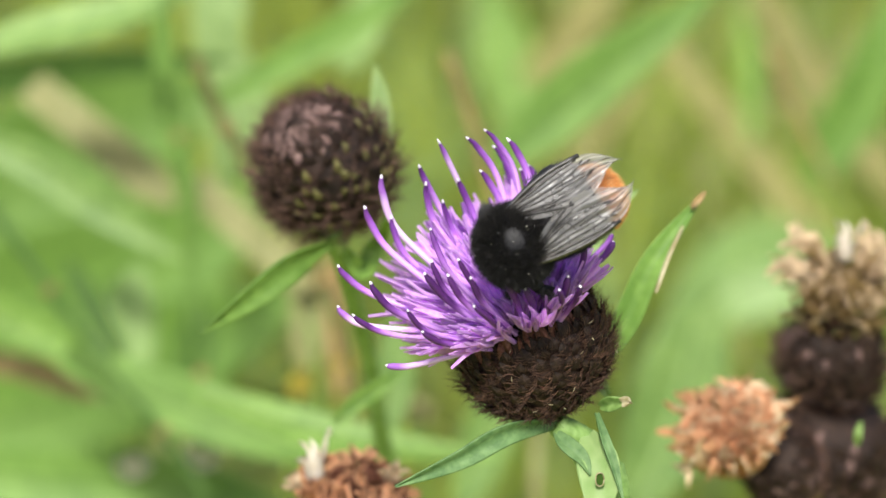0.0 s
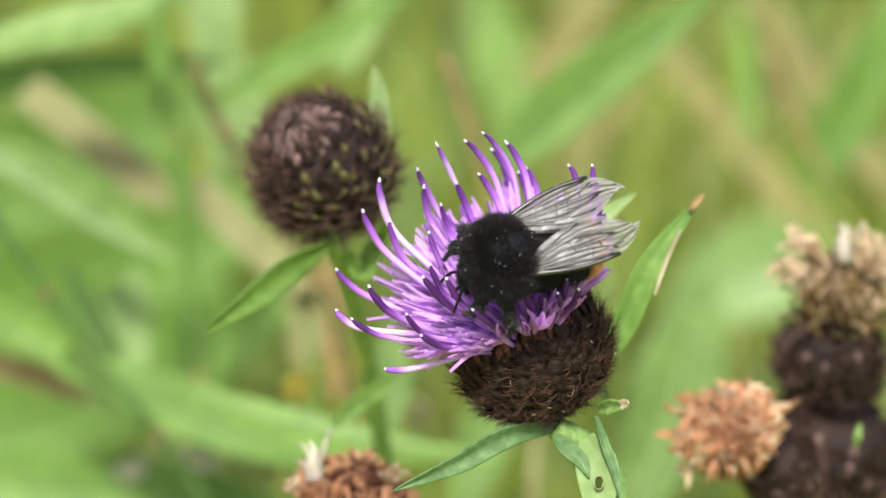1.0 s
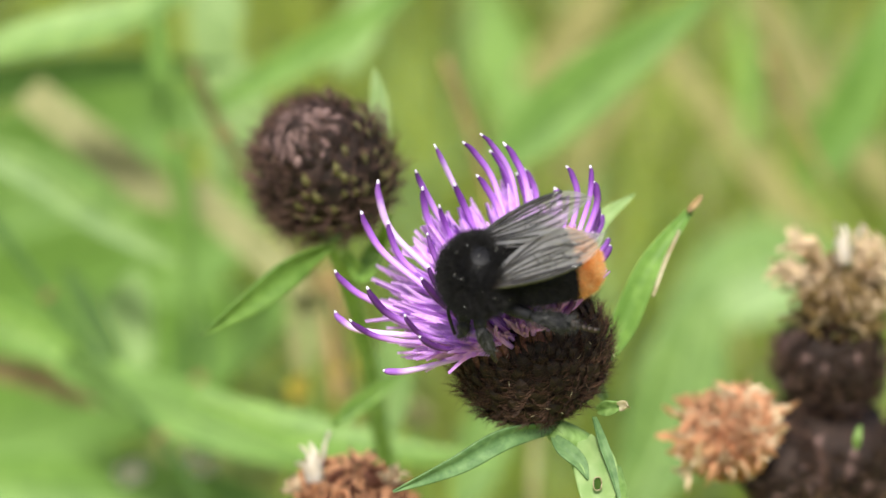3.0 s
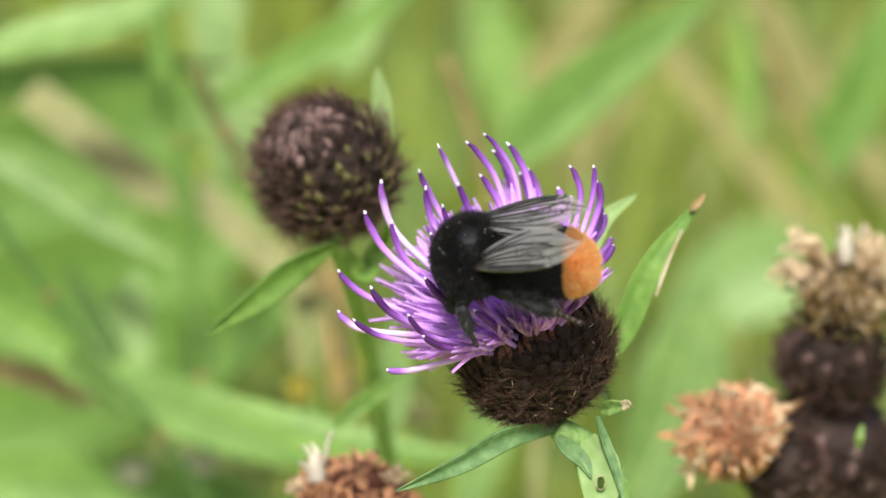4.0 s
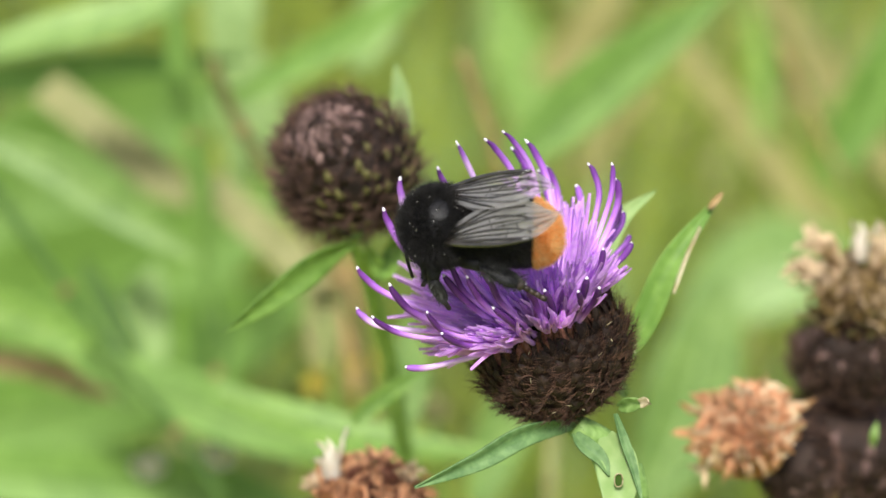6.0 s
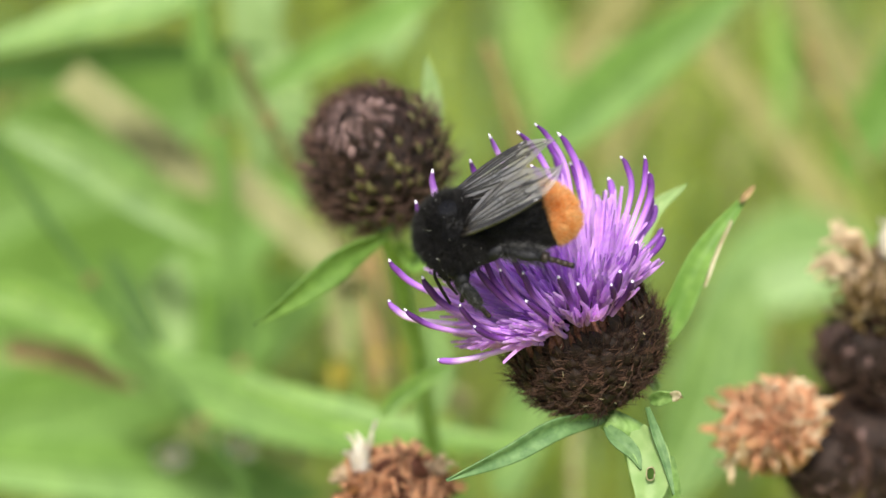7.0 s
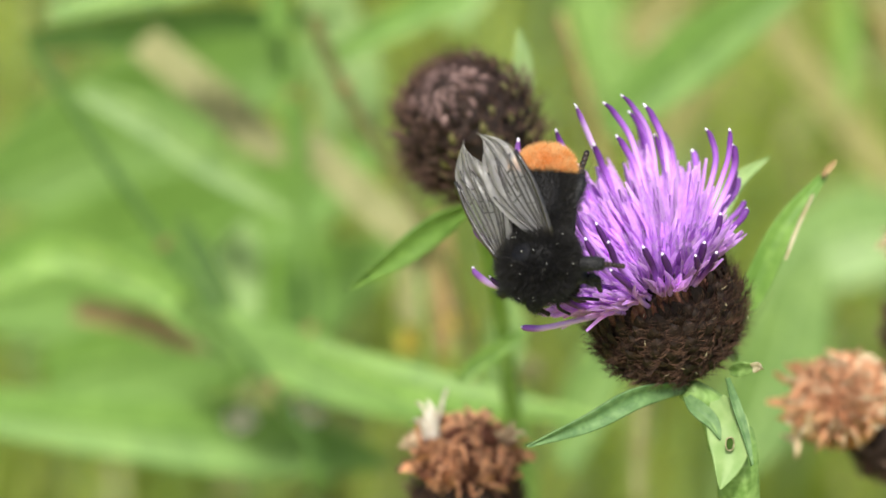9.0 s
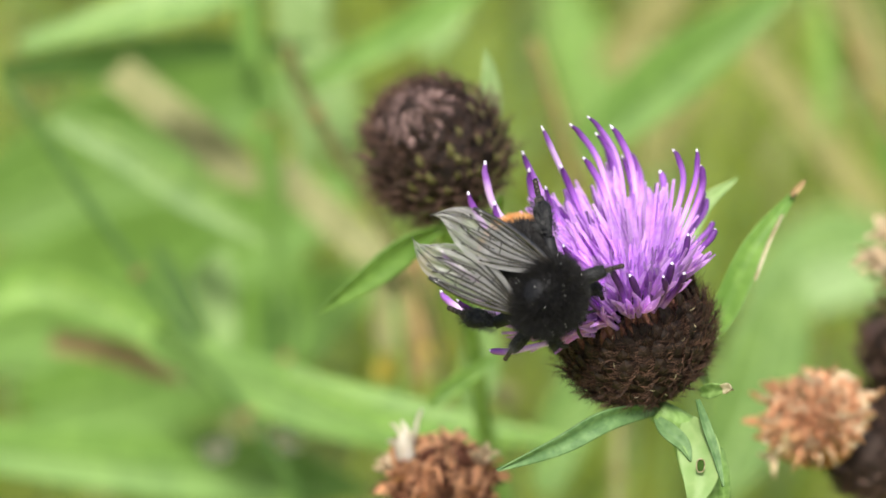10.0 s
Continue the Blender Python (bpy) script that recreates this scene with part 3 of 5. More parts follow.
def knapweed_bud():
    plant = thing("knapweed_bud", "closed dark brown scaly knapweed bud on a green stem", "flower bud", place=BUD)
    head = part("bud_head", turned(BUD_PROFILE), BRACT, plant, "round closed bud with overlapping fringed scales")
    head.matrix_basis = axis_pose((0, 0, 0), BUD_AXIS)

    def pick(u, r, a):
        pool = BRACTS_TOP if u > 0.95 else BRACTS_GREEN if 0.15 < u < 0.8 and math.cos(a + 0.5) > 0 and r.random() < 0.6 else BRACTS_SHORT
        return pool[int(r.integers(len(pool)))]

    clad(head, BUD_PROFILE, None, 230, -6.8, 6.7, tilt=0.6, grow=(1.0, 0.8), pick=pick, seed=8, loose=0.22)
    # cap of paler scales paints in the highlight on the bud's top
    clad(head, BUD_PROFILE, BRACTS_TOP, 80, 5.3, 6.75, tilt=0.3, grow=(0.85, 0.7), seed=9, loose=0.5)
    L = lambda p: in_space(plant, p)
    s = Shape()
    tube(s, bezier([L(at(-19.0, 28.3, -3.2)), L(at(-18.3, 29.8, -7.0)), L(at(-16.8, 41.2, -20.4)), L(at(-14.8, 55.5, -41.8)), L(at(-8, 70, -120)), L(at(0, 80, -448))], 26), [0.0014, 0.001, 0.001, 0.0012, 0.0016], 10, 0, 0.1)
    part("stem", s, STEM, plant, "thin green stem")
    for pts, w, mat, hint in (
        ([at(-19.0, 26.3, -4.1), at(-23.0, 23.5, -5.4), at(-27.6, 20.2, -7.8), at(-32.8, 16.8, -10.4)], 0.0032, LEAFDEEP, (-0.3, -1.0, -0.2)),
        ([at(-15.7, 40.4, -3.3), at(-14.2, 42.6, 1.4), at(-13.9, 44.5, 5.5), at(-14.5, 46.4, 9.5)], 0.0026, LEAFPALE, (0.1, -0.95, 0.2)),
        ([at(-17.6, 28.3, -5.6), at(-15.8, 29.0, -8.7), at(-14.1, 32.2, -6.7), at(-12.4, 23.5, 0.7)], 0.0022, LEAF, (0.2, -0.8, 0.5)),
    ):
        s = Shape()
        blade(s, [L(p) for p in pts], w, hint, 0.25, 0.04, 16)
        part("leaf", s, mat, plant)
    return plant


# ---- withered heads ----
def strap_mesh(seed, mat, curl):
    """A shrivelled strap of unit length along +z that bends over to +x."""
    r = np.random.default_rng(seed)
    kink = [Vector((r.uniform(-0.05, 0.05), r.uniform(-0.12, 0.12), 0)) for _ in range(4)]
    pts = [Vector((0, 0, 0)), Vector((0.04, 0, 0.35)) + kink[0], Vector((0.1 + 0.1 * curl, 0, 0.7)) + kink[1], Vector((0.15 + 0.55 * curl, 0, 0.9)) + kink[2]]
    s = Shape()
    blade(s, pts, 0.2 * r.uniform(0.8, 1.2), (1, r.uniform(-0.4, 0.4), 0.1), 0.45, 0.2, 7, 0.03, base=0.75, peak=0.55, phase=r.uniform(0, 6))
    return s.mesh("dry_floret", [mat])


STRAPS = {m.name: [strap_mesh(100 + j, m, c) for j, c in enumerate((0.2, -0.6, -1.0, 0.5, -0.4))] for m in (DRYFLORET, DRYPALE, CREAM, PAPER, STRAW, BRISTLE, BROWNSTALK, GREENBRACT)}


def dry_tuft(parent, place, axis, radius, length, count, mats, spread, seed, label, width=0.9):
    """Dried florets, shrivelled straps that fan from one spot, each its own piece."""
    r = np.random.default_rng(seed)
    ax = Vector(axis).normalized()
    side = ax.cross(Vector((0.3, 1, 0.1))).normalized()
    deep = side.cross(ax)
    if mats[0] is CREAM:
        s = Shape()
        top = place + ax * length * MM
        tube(s, bezier([place, place.lerp(top, 0.4) + side * 0.0001, place.lerp(top, 0.75) - side * 0.00015, top + side * 0.0003], 14), [radius * 1.1 * MM, radius * MM, radius * 0.7 * MM, radius * 0.35 * MM, 0.00006], 14, 0, 0.16)
        part("seed_fluff", s, CREAM, parent, label)
    for k in range(count):
        f = math.sqrt((k + 0.5) / count)
        a = k * 2.39996 + r.uniform(-0.5, 0.5)
        fluff = mats[0] is CREAM
        th = radians(spread * f + r.uniform(-1, 1) * (3 if fluff else 16))
        out = side * math.cos(a) + deep * math.sin(a)
        d = (ax * math.cos(th) + out * math.sin(th)).normalized()
        x = (out * math.cos(th) - ax * math.sin(th)).normalized()
        m = Matrix((x, d.cross(x), d)).transposed().to_4x4()
        pool = STRAPS[mats[int(r.integers(len(mats)))].name]
        ob = part("dry_floret", pool[0 if fluff else int(r.integers(len(pool)))], None, parent, label)
        ln = length * MM * r.uniform(0.75, 1.15)
        wd = width * 5 * MM * r.uniform(0.7, 1.2)
        ob.matrix_basis = Matrix.Translation(place + out * radius * MM * f) @ m @ Matrix.Rotation(r.uniform(-0.9, 0.9), 4, "Z") @ Matrix.Diagonal((ln, wd, ln, 1))


WITHERED = [(-8.2, 0.9), (-7.6, 3.0), (-6.2, 4.8), (-4.0, 5.9), (-1.6, 5.9), (0.6, 4.9), (1.6, 3.8)]


def withered_head(name, label, place, axis, size, tufts, stem_pts, group):
    plant = thing(name, label, "withered flower", group, place=place)
    prof = [(z * size, r * size) for z, r in WITHERED]
    head = part("involucre", turned(prof), BRACT, plant, "dark brown scaly seed head")
    head.matrix_basis = axis_pose((0, 0, 0), axis)
    pool = BRACTS_SHORT + BRACTS + BRACTS_TOP
    clad(head, prof, pool, 170, prof[1][0], prof[-1][0], tilt=0.3, grow=(0.8 * size, 0.9 * size), seed=len(label), loose=0.3)
    for j, (off, ax, rad, ln, count, mats, spread, lab, width) in enumerate(tufts):
        dry_tuft(plant, in_space(plant, off), ax, rad, ln, count, mats, spread, 70 + j + len(label), lab, width)
    s = Shape()
    tube(s, bezier([in_space(plant, p) for p in stem_pts], 16), [0.0012, 0.0014, 0.0017], 9, 0, 0.1)
    part("stem", s, BROWNSTALK, plant)
    return plant


def withered_group():
    g = "withered knapweed heads"
    up = Vector((0.05, -0.1, 1)).normalized()
    a = withered_head("withered_knapweed", "withered knapweed head with a shaggy orange-brown tuft", at(32.0, 28.8, -32.9), (-0.5, -0.4, 0.72), 0.72,
        [(at(26.8, 26.6, -31.7), (-0.2, -0.12, 0.96), 3.4, 7.4, 330, [DRYFLORET, DRYFLORET, DRYFLORET, DRYPALE], 9, "dry orange-brown floret", 0.24),
         (at(26.2, 25.6, -26.7), (-0.3, -0.35, 0.88), 3.2, 3.9, 260, [DRYFLORET, DRYFLORET, DRYPALE], 88, "dry orange-brown floret", 0.24),
         (at(22.1, 24.4, -30.4), (-0.8, -0.1, -0.45), 0.5, 3.0, 5, [DRYPALE], 40, "loose straw-coloured floret", 0.7)],
        [at(35.1, 31.2, -37.2), at(37.0, 32.0, -43.2), at(38, 32, -120), at(40, 40, -448)], g)
    b = withered_head("withered_knapweed", "tall dark withered knapweed head with straw and cream tufts", at(39.9, 41.9, -23.8), up, 1.02,
        [(at(40.4, 43.0, -22.0), (0.03, -0.2, 0.97), 4.4, 3.6, 130, [BROWNSTALK, GREENBRACT, BRISTLE], 30, "olive-brown dry bract", 0.3),
         (at(40.7, 43.7, -19.8), (0.05, -0.25, 0.95), 3.4, 5.0, 220, [DRYPALE, BROWNSTALK, BROWNSTALK], 40, "straw-brown dry floret", 0.25),
         (at(40.8, 45.1, -14.5), (-0.02, -0.2, 0.97), 0.8, 5.2, 3, [CREAM], 6, "cream-white seed fluff", 0.35),
         (at(37.9, 44.4, -16.0), (-0.75, -0.1, 0.55), 1.1, 5.6, 34, [DRYPALE], 18, "pale straw floret", 0.35),
         (at(43.2, 44.4, -16.0), (0.6, -0.1, 0.7), 1.2, 5.0, 30, [DRYPALE], 30, "pale straw floret", 0.42)],
        [at(40.7, 44.4, -32.7), at(42.7, 48.5, -42.8), at(44, 32, -120), at(46, 42, -448)], g)
    c = withered_head("withered_knapweed", "dark brown withered seed head low on its stem", at(40.6, 38.6, -34.3), (0.2, -0.2, 0.95), 1.3,
        [],
        [at(38.7, 40.5, -43.6), at(39.6, 39.5, -52), at(47, 34, -120), at(50, 40, -448)], g)
    s = Shape()
    blade(s, [in_space(c, at(40.4, 24.2, -28.5)), in_space(c, at(40.4, 23.9, -26.7)), in_space(c, at(40.9, 25.4, -25.9))], 0.0008, (0, -0.9, 0.3), 0.2, n=8)
    part("bract_leaf", s, LEAFBLUE, c)
    d = withered_head("withered_knapweed", "withered knapweed head with reddish-brown tuft and a cream tip", at(-16.7, 17.1, -34.3), (-0.02, -0.15, 0.98), 0.95,
        [(at(-17.0, 17.0, -32.1), (0.0, -0.2, 0.97), 3.4, 4.8, 320, [DRYFLORET, DRYFLORET, PAPER], 55, "reddish-brown dry floret", 0.26),
         (at(-20.8, 17.6, -28.6), (-0.05, -0.2, 0.97), 0.8, 5.4, 3, [CREAM], 6, "cream-white seed fluff", 0.35),
         (at(-22.7, 17.0, -29.9), (-0.5, -0.2, 0.8), 0.4, 2.2, 8, [DRYPALE], 30, "pale straw floret", 0.6),
         (at(-12.6, 17.4, -29.0), (0.2, -0.2, 0.95), 0.4, 2.6, 8, [DRYPALE], 20, "pale straw floret", 0.6)],
        [at(-16.8, 16.3, -43.1), at(-16.0, 17.0, -51.1), at(-16, 25, -150), at(-14, 30, -448)], g)
    return a, b, c, d


# ---- bumblebee ----
def fur(shape, places, normals, length, width, lean, slot=0, seed=1, ragged=0.35):
    r = np.random.default_rng(seed)
    P0, N0 = np.asarray(places), np.asarray(normals)
    n = len(P0)
    d = N0 + np.asarray(lean) + r.normal(0, ragged, (n, 3))
    d /= np.linalg.norm(d, axis=1)[:, None]
    t = np.cross(d, r.normal(0, 1, (n, 3)))
    t /= np.linalg.norm(t, axis=1)[:, None]
    ln = (length * r.uniform(0.55, 1.15, n))[:, None]
    a, b, c = P0 - t * width, P0 + t * width, P0 + d * ln
    v = np.stack([a, b, c], 1).reshape(-1, 3)
    shape.add(v.tolist(), [(3 * i, 3 * i + 1, 3 * i + 2) for i in range(n)], slot)


def on_ball(n, centre, radii, seed):
    r = np.random.default_rng(seed)
    q = r.normal(0, 1, (n, 3))
    q /= np.linalg.norm(q, axis=1)[:, None]
    rr = np.array(radii)
    nn = q / rr
    nn /= np.linalg.norm(nn, axis=1)[:, None]
    return np.array(centre) + q * rr, nn


ABDOMEN = [(-2.0, 2.2), (-3.0, 3.1), (-4.5, 3.5), (-6.2, 3.55), (-8.0, 3.35), (-9.6, 3.0), (-10.7, 2.4), (-11.4, 1.6), (-11.8, 0.5)]


def abdomen_ring(x):
    r = float(np.interp(-x, [-p[0] for p in ABDOMEN], [p[1] for p in ABDOMEN]))
    return r, -0.4 - 0.018 * (x + 2) ** 2


def abdomen_shape(x0, x1, slot=0):
    s = Shape()
    xs, sides = np.linspace(x0, x1, 14), 28
    verts = []
    for x in xs:
        r, zc = abdomen_ring(x)
        verts += [(x * MM, r * MM * math.cos(2 * math.pi * k / sides), (zc + 0.88 * r * math.sin(2 * math.pi * k / sides)) * MM) for k in range(sides)]
    n = len(xs)
    faces = [(i * sides + k, (i + 1) * sides + k, (i + 1) * sides + (k + 1) % sides, i * sides + (k + 1) % sides) for i in range(n - 1) for k in range(sides)]
    faces += [tuple(range(sides)), tuple((n - 1) * sides + k for k in range(sides))[::-1]]
    return s.add(verts, faces, slot)


def on_abdomen(n, x0, x1, seed):
    r = np.random.default_rng(seed)
    ps, ns = [], []
    while len(ps) < n:
        x = r.uniform(x1, x0)
        rad, zc = abdomen_ring(x)
        if r.random() > (rad + 0.6) / 4.8:
            continue
        a = r.uniform(0, 2 * math.pi)
        sl = (abdomen_ring(x + 0.2)[0] - abdomen_ring(x - 0.2)[0]) / 0.4
        nv = np.array([-sl, math.cos(a), math.sin(a) / 0.88])
        ps.append((x * MM, rad * MM * math.cos(a), (zc + 0.88 * rad * math.sin(a)) * MM))
        ns.append(nv / np.linalg.norm(nv))
    return np.array(ps), np.array(ns)


def wing_mesh(length, chord, sign, fore=True):
    """Membrane and veins of a wing that reaches along +x; sign turns its trailing edge to the body's side."""
    s = Shape()
    n, m = 34, 28
    def edge(u):
        lead = 0.16 * chord * math.sin(math.pi * min(1, u * 1.02)) + 0.05 * chord - 0.42 * chord * max(0, (u - 0.72) / 0.28) ** 2.2
        trail = -chord * (0.95 * math.sin(math.pi * (0.04 + 0.93 * u ** 0.9)) ** 0.5 * (0.42 + 0.5 * u) - 0.02)
        return lead, trail
    def spot(u, v):
        lead, trail = edge(u)
        y = lead + (trail - lead) * v
        x = u * length * (1 - 0.13 * v * v - 0.012 * u * math.sin(31 * v) * v)
        z = (0.13 + 0.05 * math.sin(11 * u)) * math.asin(0.96 * math.sin(v * 23 + u * 5 + math.sin(7 * u + 4 * v))) * 0.75 * min(1, 3 * u) * (0.6 + 0.4 * math.sin(9 * u + 3 * v)) + 0.26 * math.sin(math.pi * u) * (1 - v) - 0.2 * u * u
        return Vector((x * MM, sign * y * MM, z * MM))
    verts = [spot(i / n, k / m) for i in range(n + 1) for k in range(m + 1)]
    faces = [(i * (m + 1) + k, (i + 1) * (m + 1) + k, (i + 1) * (m + 1) + k + 1, i * (m + 1) + k + 1) for i in range(n) for k in range(m)]
    s.add(verts, faces)
    veins = []
    paths = [([(0, 0.0), (0.25, 0.0), (0.5, 0.0), (0.74, 0.0)], 0.16), ([(0, 0.15), (0.3, 0.14), (0.55, 0.1), (0.7, 0.05)], 0.11),
             ([(0, 0.35), (0.25, 0.38), (0.45, 0.36), (0.62, 0.3), (0.74, 0.16)], 0.085), ([(0.02, 0.6), (0.25, 0.66), (0.45, 0.68), (0.62, 0.6), (0.78, 0.5)], 0.085),
             ([(0.0, 0.8), (0.3, 0.85), (0.55, 0.95)], 0.08), ([(0.0, 0.25), (0.3, 0.26), (0.6, 0.22), (0.8, 0.2)], 0.06), ([(0.0, 0.48), (0.3, 0.52), (0.6, 0.5), (0.82, 0.46)], 0.06), ([(0.0, 0.7), (0.3, 0.76), (0.55, 0.8), (0.75, 0.84)], 0.06), ([(0.3, 0.14), (0.33, 0.38)], 0.05), ([(0.42, 0.37), (0.4, 0.67)], 0.05),
             ([(0.52, 0.12), (0.56, 0.33)], 0.05), ([(0.64, 0.28), (0.6, 0.6)], 0.05), ([(0.52, 0.36), (0.5, 0.67)], 0.045), ([(0.3, 0.66), (0.3, 0.85)], 0.045)]
    paths += [([(0.45, q), (0.7, q + 0.02), (0.93, q + d)], 0.035) for q, d in ((0.22, -0.04), (0.42, 0.0), (0.6, 0.02), (0.78, 0.04))]
    if not fore:
        paths = paths[:7]
    for pts, rad in paths:
        line = bezier([spot(u, v) for u, v in pts], 8)
        veins.append(tube(Shape(), line, [rad * 1.7 * MM, rad * 1.35 * MM], 5).mesh("vein", [VEIN]))
    return s.mesh("wing", [FILM]), veins


def leg(bee, hip, knee, ankle, tip, hind, side, label):
    """Leg with its own place at the hip, so that it can swing there."""
    o = Vector(hip) * MM
    k, a, e = (Vector(q) * MM - o for q in (knee, ankle, tip))
    s = Shape()
    tube(s, [Vector((0, 0, 0)), k * 0.5, k], [0.0007, 0.0008, 0.0006], 8)
    ob = part("leg", s, CHITIN, bee, label)
    ob.location = o
    s = Shape()
    mid = k.lerp(a, 0.5)
    tube(s, [k, k.lerp(a, 0.25), mid, k.lerp(a, 0.8), a], [0.0005, 0.0007, 0.001, 0.0011, 0.0007] if hind else [0.0005, 0.00075, 0.00075, 0.00055], 8, 0, 0, 0.6)
    r = np.random.default_rng(int(abs(hip[0] * 10)) + 5)
    n = 1500 if hind else 800
    u = r.uniform(0.05, 1, n)[:, None]
    base = np.array(k) * (1 - u) + np.array(a) * u
    nn = r.normal(0, 1, (n, 3))
    nn /= np.linalg.norm(nn, axis=1)[:, None]
    fur(s, base + nn * (0.0008 if hind else 0.0004), nn, 0.0008, 0.000022, np.array((a - k).normalized()) * 0.8, 1, 3)
    part("tibia", s, [CHITIN, LEGHAIR], ob)
    s = Shape()
    for i in range(5):
        p, q = a.lerp(e, i / 5), a.lerp(e, (i + 0.99) / 5)
        wd = (0.0006 if hind and i == 0 else 0.0003 if hind else 0.00026)
        tube(s, [p, p.lerp(q, 0.6), q], [wd * 0.9, wd, wd * 0.85], 6)
    u = r.uniform(0, 1, 90)[:, None]
    nn = r.normal(0, 1, (90, 3))
    nn /= np.linalg.norm(nn, axis=1)[:, None]
    fur(s, np.array(a) * (1 - u) + np.array(e) * u, nn, 0.0005, 0.000025, (0, 0, 0), 1, 4)
    part("tarsus", s, [TARSUS, LEGHAIR], ob, "dark jointed foot")
    return ob


def bumblebee():
    bee = thing("bumblebee", "furry black bumblebee with an orange tail feeding on a purple flower", "bee")
    # thorax, with a bald shiny patch on the back
    TR = (3.6, 3.8, 3.4)
    s = ball(Shape(), (0, 0, 0), [q * MM for q in TR], 0, 16, 26)
    thorax = part("thorax", s, SHINY, bee, "black thorax with a shiny bald patch")
    s = Shape()
    p, n = on_ball(42000, (0, 0, 0), [q * MM for q in TR], 1)
    bald = ((p[:, 0] + 0.2 * MM) ** 2 + (p[:, 1] * 0.85) ** 2 < (0.95 * MM) ** 2) & (p[:, 2] > 0)
    sparse = bald & (np.arange(len(p)) % 5 == 0)
    fur(s, p[sparse], n[sparse], 0.0004, 0.000017, (-0.6, 0, 0), 0, 12, 0.3)
    fur(s, p[~bald], n[~bald], 0.00105, 0.000017, (-0.3, 0, 0.05), 0, 2, 0.4)
    rr = np.random.default_rng(9)
    for i in rr.integers(0, len(p), 60):
        if p[i][2] > -0.001:
            ball(s, p[i] + n[i] * 0.0008 * rr.uniform(0.5, 1), [0.00004] * 3, 1, 4, 5)
    part("fur", s, [BLACKHAIR, POLLEN], thorax, "dense black fur dusted with pollen", False)
    # abdomen
    ab = part("abdomen", abdomen_shape(-2.0, -9.4), CHITIN, bee, "black furry abdomen")
    s = Shape()
    p, n = on_abdomen(24000, -2.2, -9.1, 3)
    fur(s, p, n, 0.0007, 0.000019, (-0.7, 0, 0), 0, 4)
    part("fur", s, BLACKHAIR, ab, "short black fur", False)
    tail = part("tail", abdomen_shape(-9.3, -11.8), ORANGESKIN, bee, "bright orange tail")
    s = Shape()
    p, n = on_abdomen(16000, -9.0, -11.8, 5)
    fur(s, p, n, 0.0009, 0.000022, (-0.75, 0, 0), 0, 6)
    part("fur", s, ORANGEHAIR, tail, "dense orange fur", False)
    # head
    s = ball(Shape(), (0, 0, 0), (0.0016, 0.0018, 0.0020), 0, 12, 18)
    head = part("head", s, CHITIN, bee)
    head.location = Vector((1.3, 0, -3.3)) * MM
    s = Shape()
    p, n = on_ball(6000, (0, 0, 0), (0.0016, 0.0018, 0.0020), 7)
    keep = (np.abs(p[:, 1]) < 0.0013)
    fur(s, p[keep], n[keep], 0.0007, 0.00003, (0, 0, 0.1), 0, 8)
    part("fur", s, BLACKHAIR, head, "", False)
    for y in (-1, 1):
        part("eye", ball(Shape(), (0.0003, y * 0.0014, 0.0001), (0.0008, 0.00062, 0.0014), 0, 10, 14), EYE, head, "glossy dark compound eye")
        s = Shape()
        tube(s, bezier([(0.0014, y * 0.0004, 0.0001), (0.0020, y * 0.0010, -0.0004), (0.0019, y * 0.0014, -0.0020), (0.0016, y * 0.0017, -0.0042)], 12), [0.00016, 0.00017, 0.00018, 0.00016], 7)
        part("antenna", s, CHITIN, head, "thin elbowed antenna")
    s = Shape()
    tube(s, bezier([(0.0009, 0, -0.0017), (0.0012, 0, -0.003), (0.0008, 0, -0.005)], 8), [0.0003, 0.0002, 0.00012], 7)
    part("tongue", s, TARSUS, head)
    # wings
    wings = []
    for sign in (1, -1):
        fm, fv = wing_mesh(12.3, 5.3, -sign)
        hm, hv = wing_mesh(8.6, 3.8, -sign, False)
        fw = part("forewing", fm, None, bee, "smoky transparent wing with dark veins")
        for v in fv:
            part("vein", v, None, fw)
        hw = part("hindwing", hm, None, bee, "smaller smoky transparent wing")
        for v in hv:
            part("vein", v, None, hw)
        wings.append((sign, fw, hw))
    legs = []
    for y in (1, -1):
        legs.append(leg(bee, (1.6, 1.6 * y, -2.4), (2.2, 3.2 * y, -2.9), (2.4, 3.3 * y, -4.6), (2.8, 2.8 * y, -6.0), False, y, "black front leg"))
        legs.append(leg(bee, (0.3, 2.0 * y, -2.5), (0.4, 4.6 * y, -2.4), (-0.5, 5.5 * y, -5.0), (-1.0, 5.5 * y, -7.0), False, y, "black hairy middle leg"))
        legs.append(leg(bee, (-1.5, 2.0 * y, -2.5), (-4.2, 4.7 * y, -2.3), (-7.8, 5.1 * y, -3.9), (-10.6, 5.0 * y, -5.6), True, y, "black hairy hind leg"))
    return bee, wings, legs, (ab, tail)


# ---- meadow behind ----
def meadow_leaf(name, label, category, pts, width, mat, hint=(0, -0.9, 0.4), group="", fold=0.2, base=0.4, peak=0.45, wave=0.03):
    o = Vector(pts[0])
    ob = thing(name, label, category, group, place=o)
    s = Shape()
    width *= 1.17
    blade(s, [Vector(p) - o for p in pts], width, hint, fold, wave, 20, base=base, peak=peak)
    part("blade", s, mat, ob)
    rib = bezier([Vector(p) - o for p in pts], 20)
    side = Vector(hint).normalized() * 0.0002
    part("midrib", tube(Shape(), [p + side for p in rib[:19]], [width * 0.05, width * 0.012], 6), LEAFPALE if mat in (LEAF, LEAFBLUE) else mat, ob)
    return ob


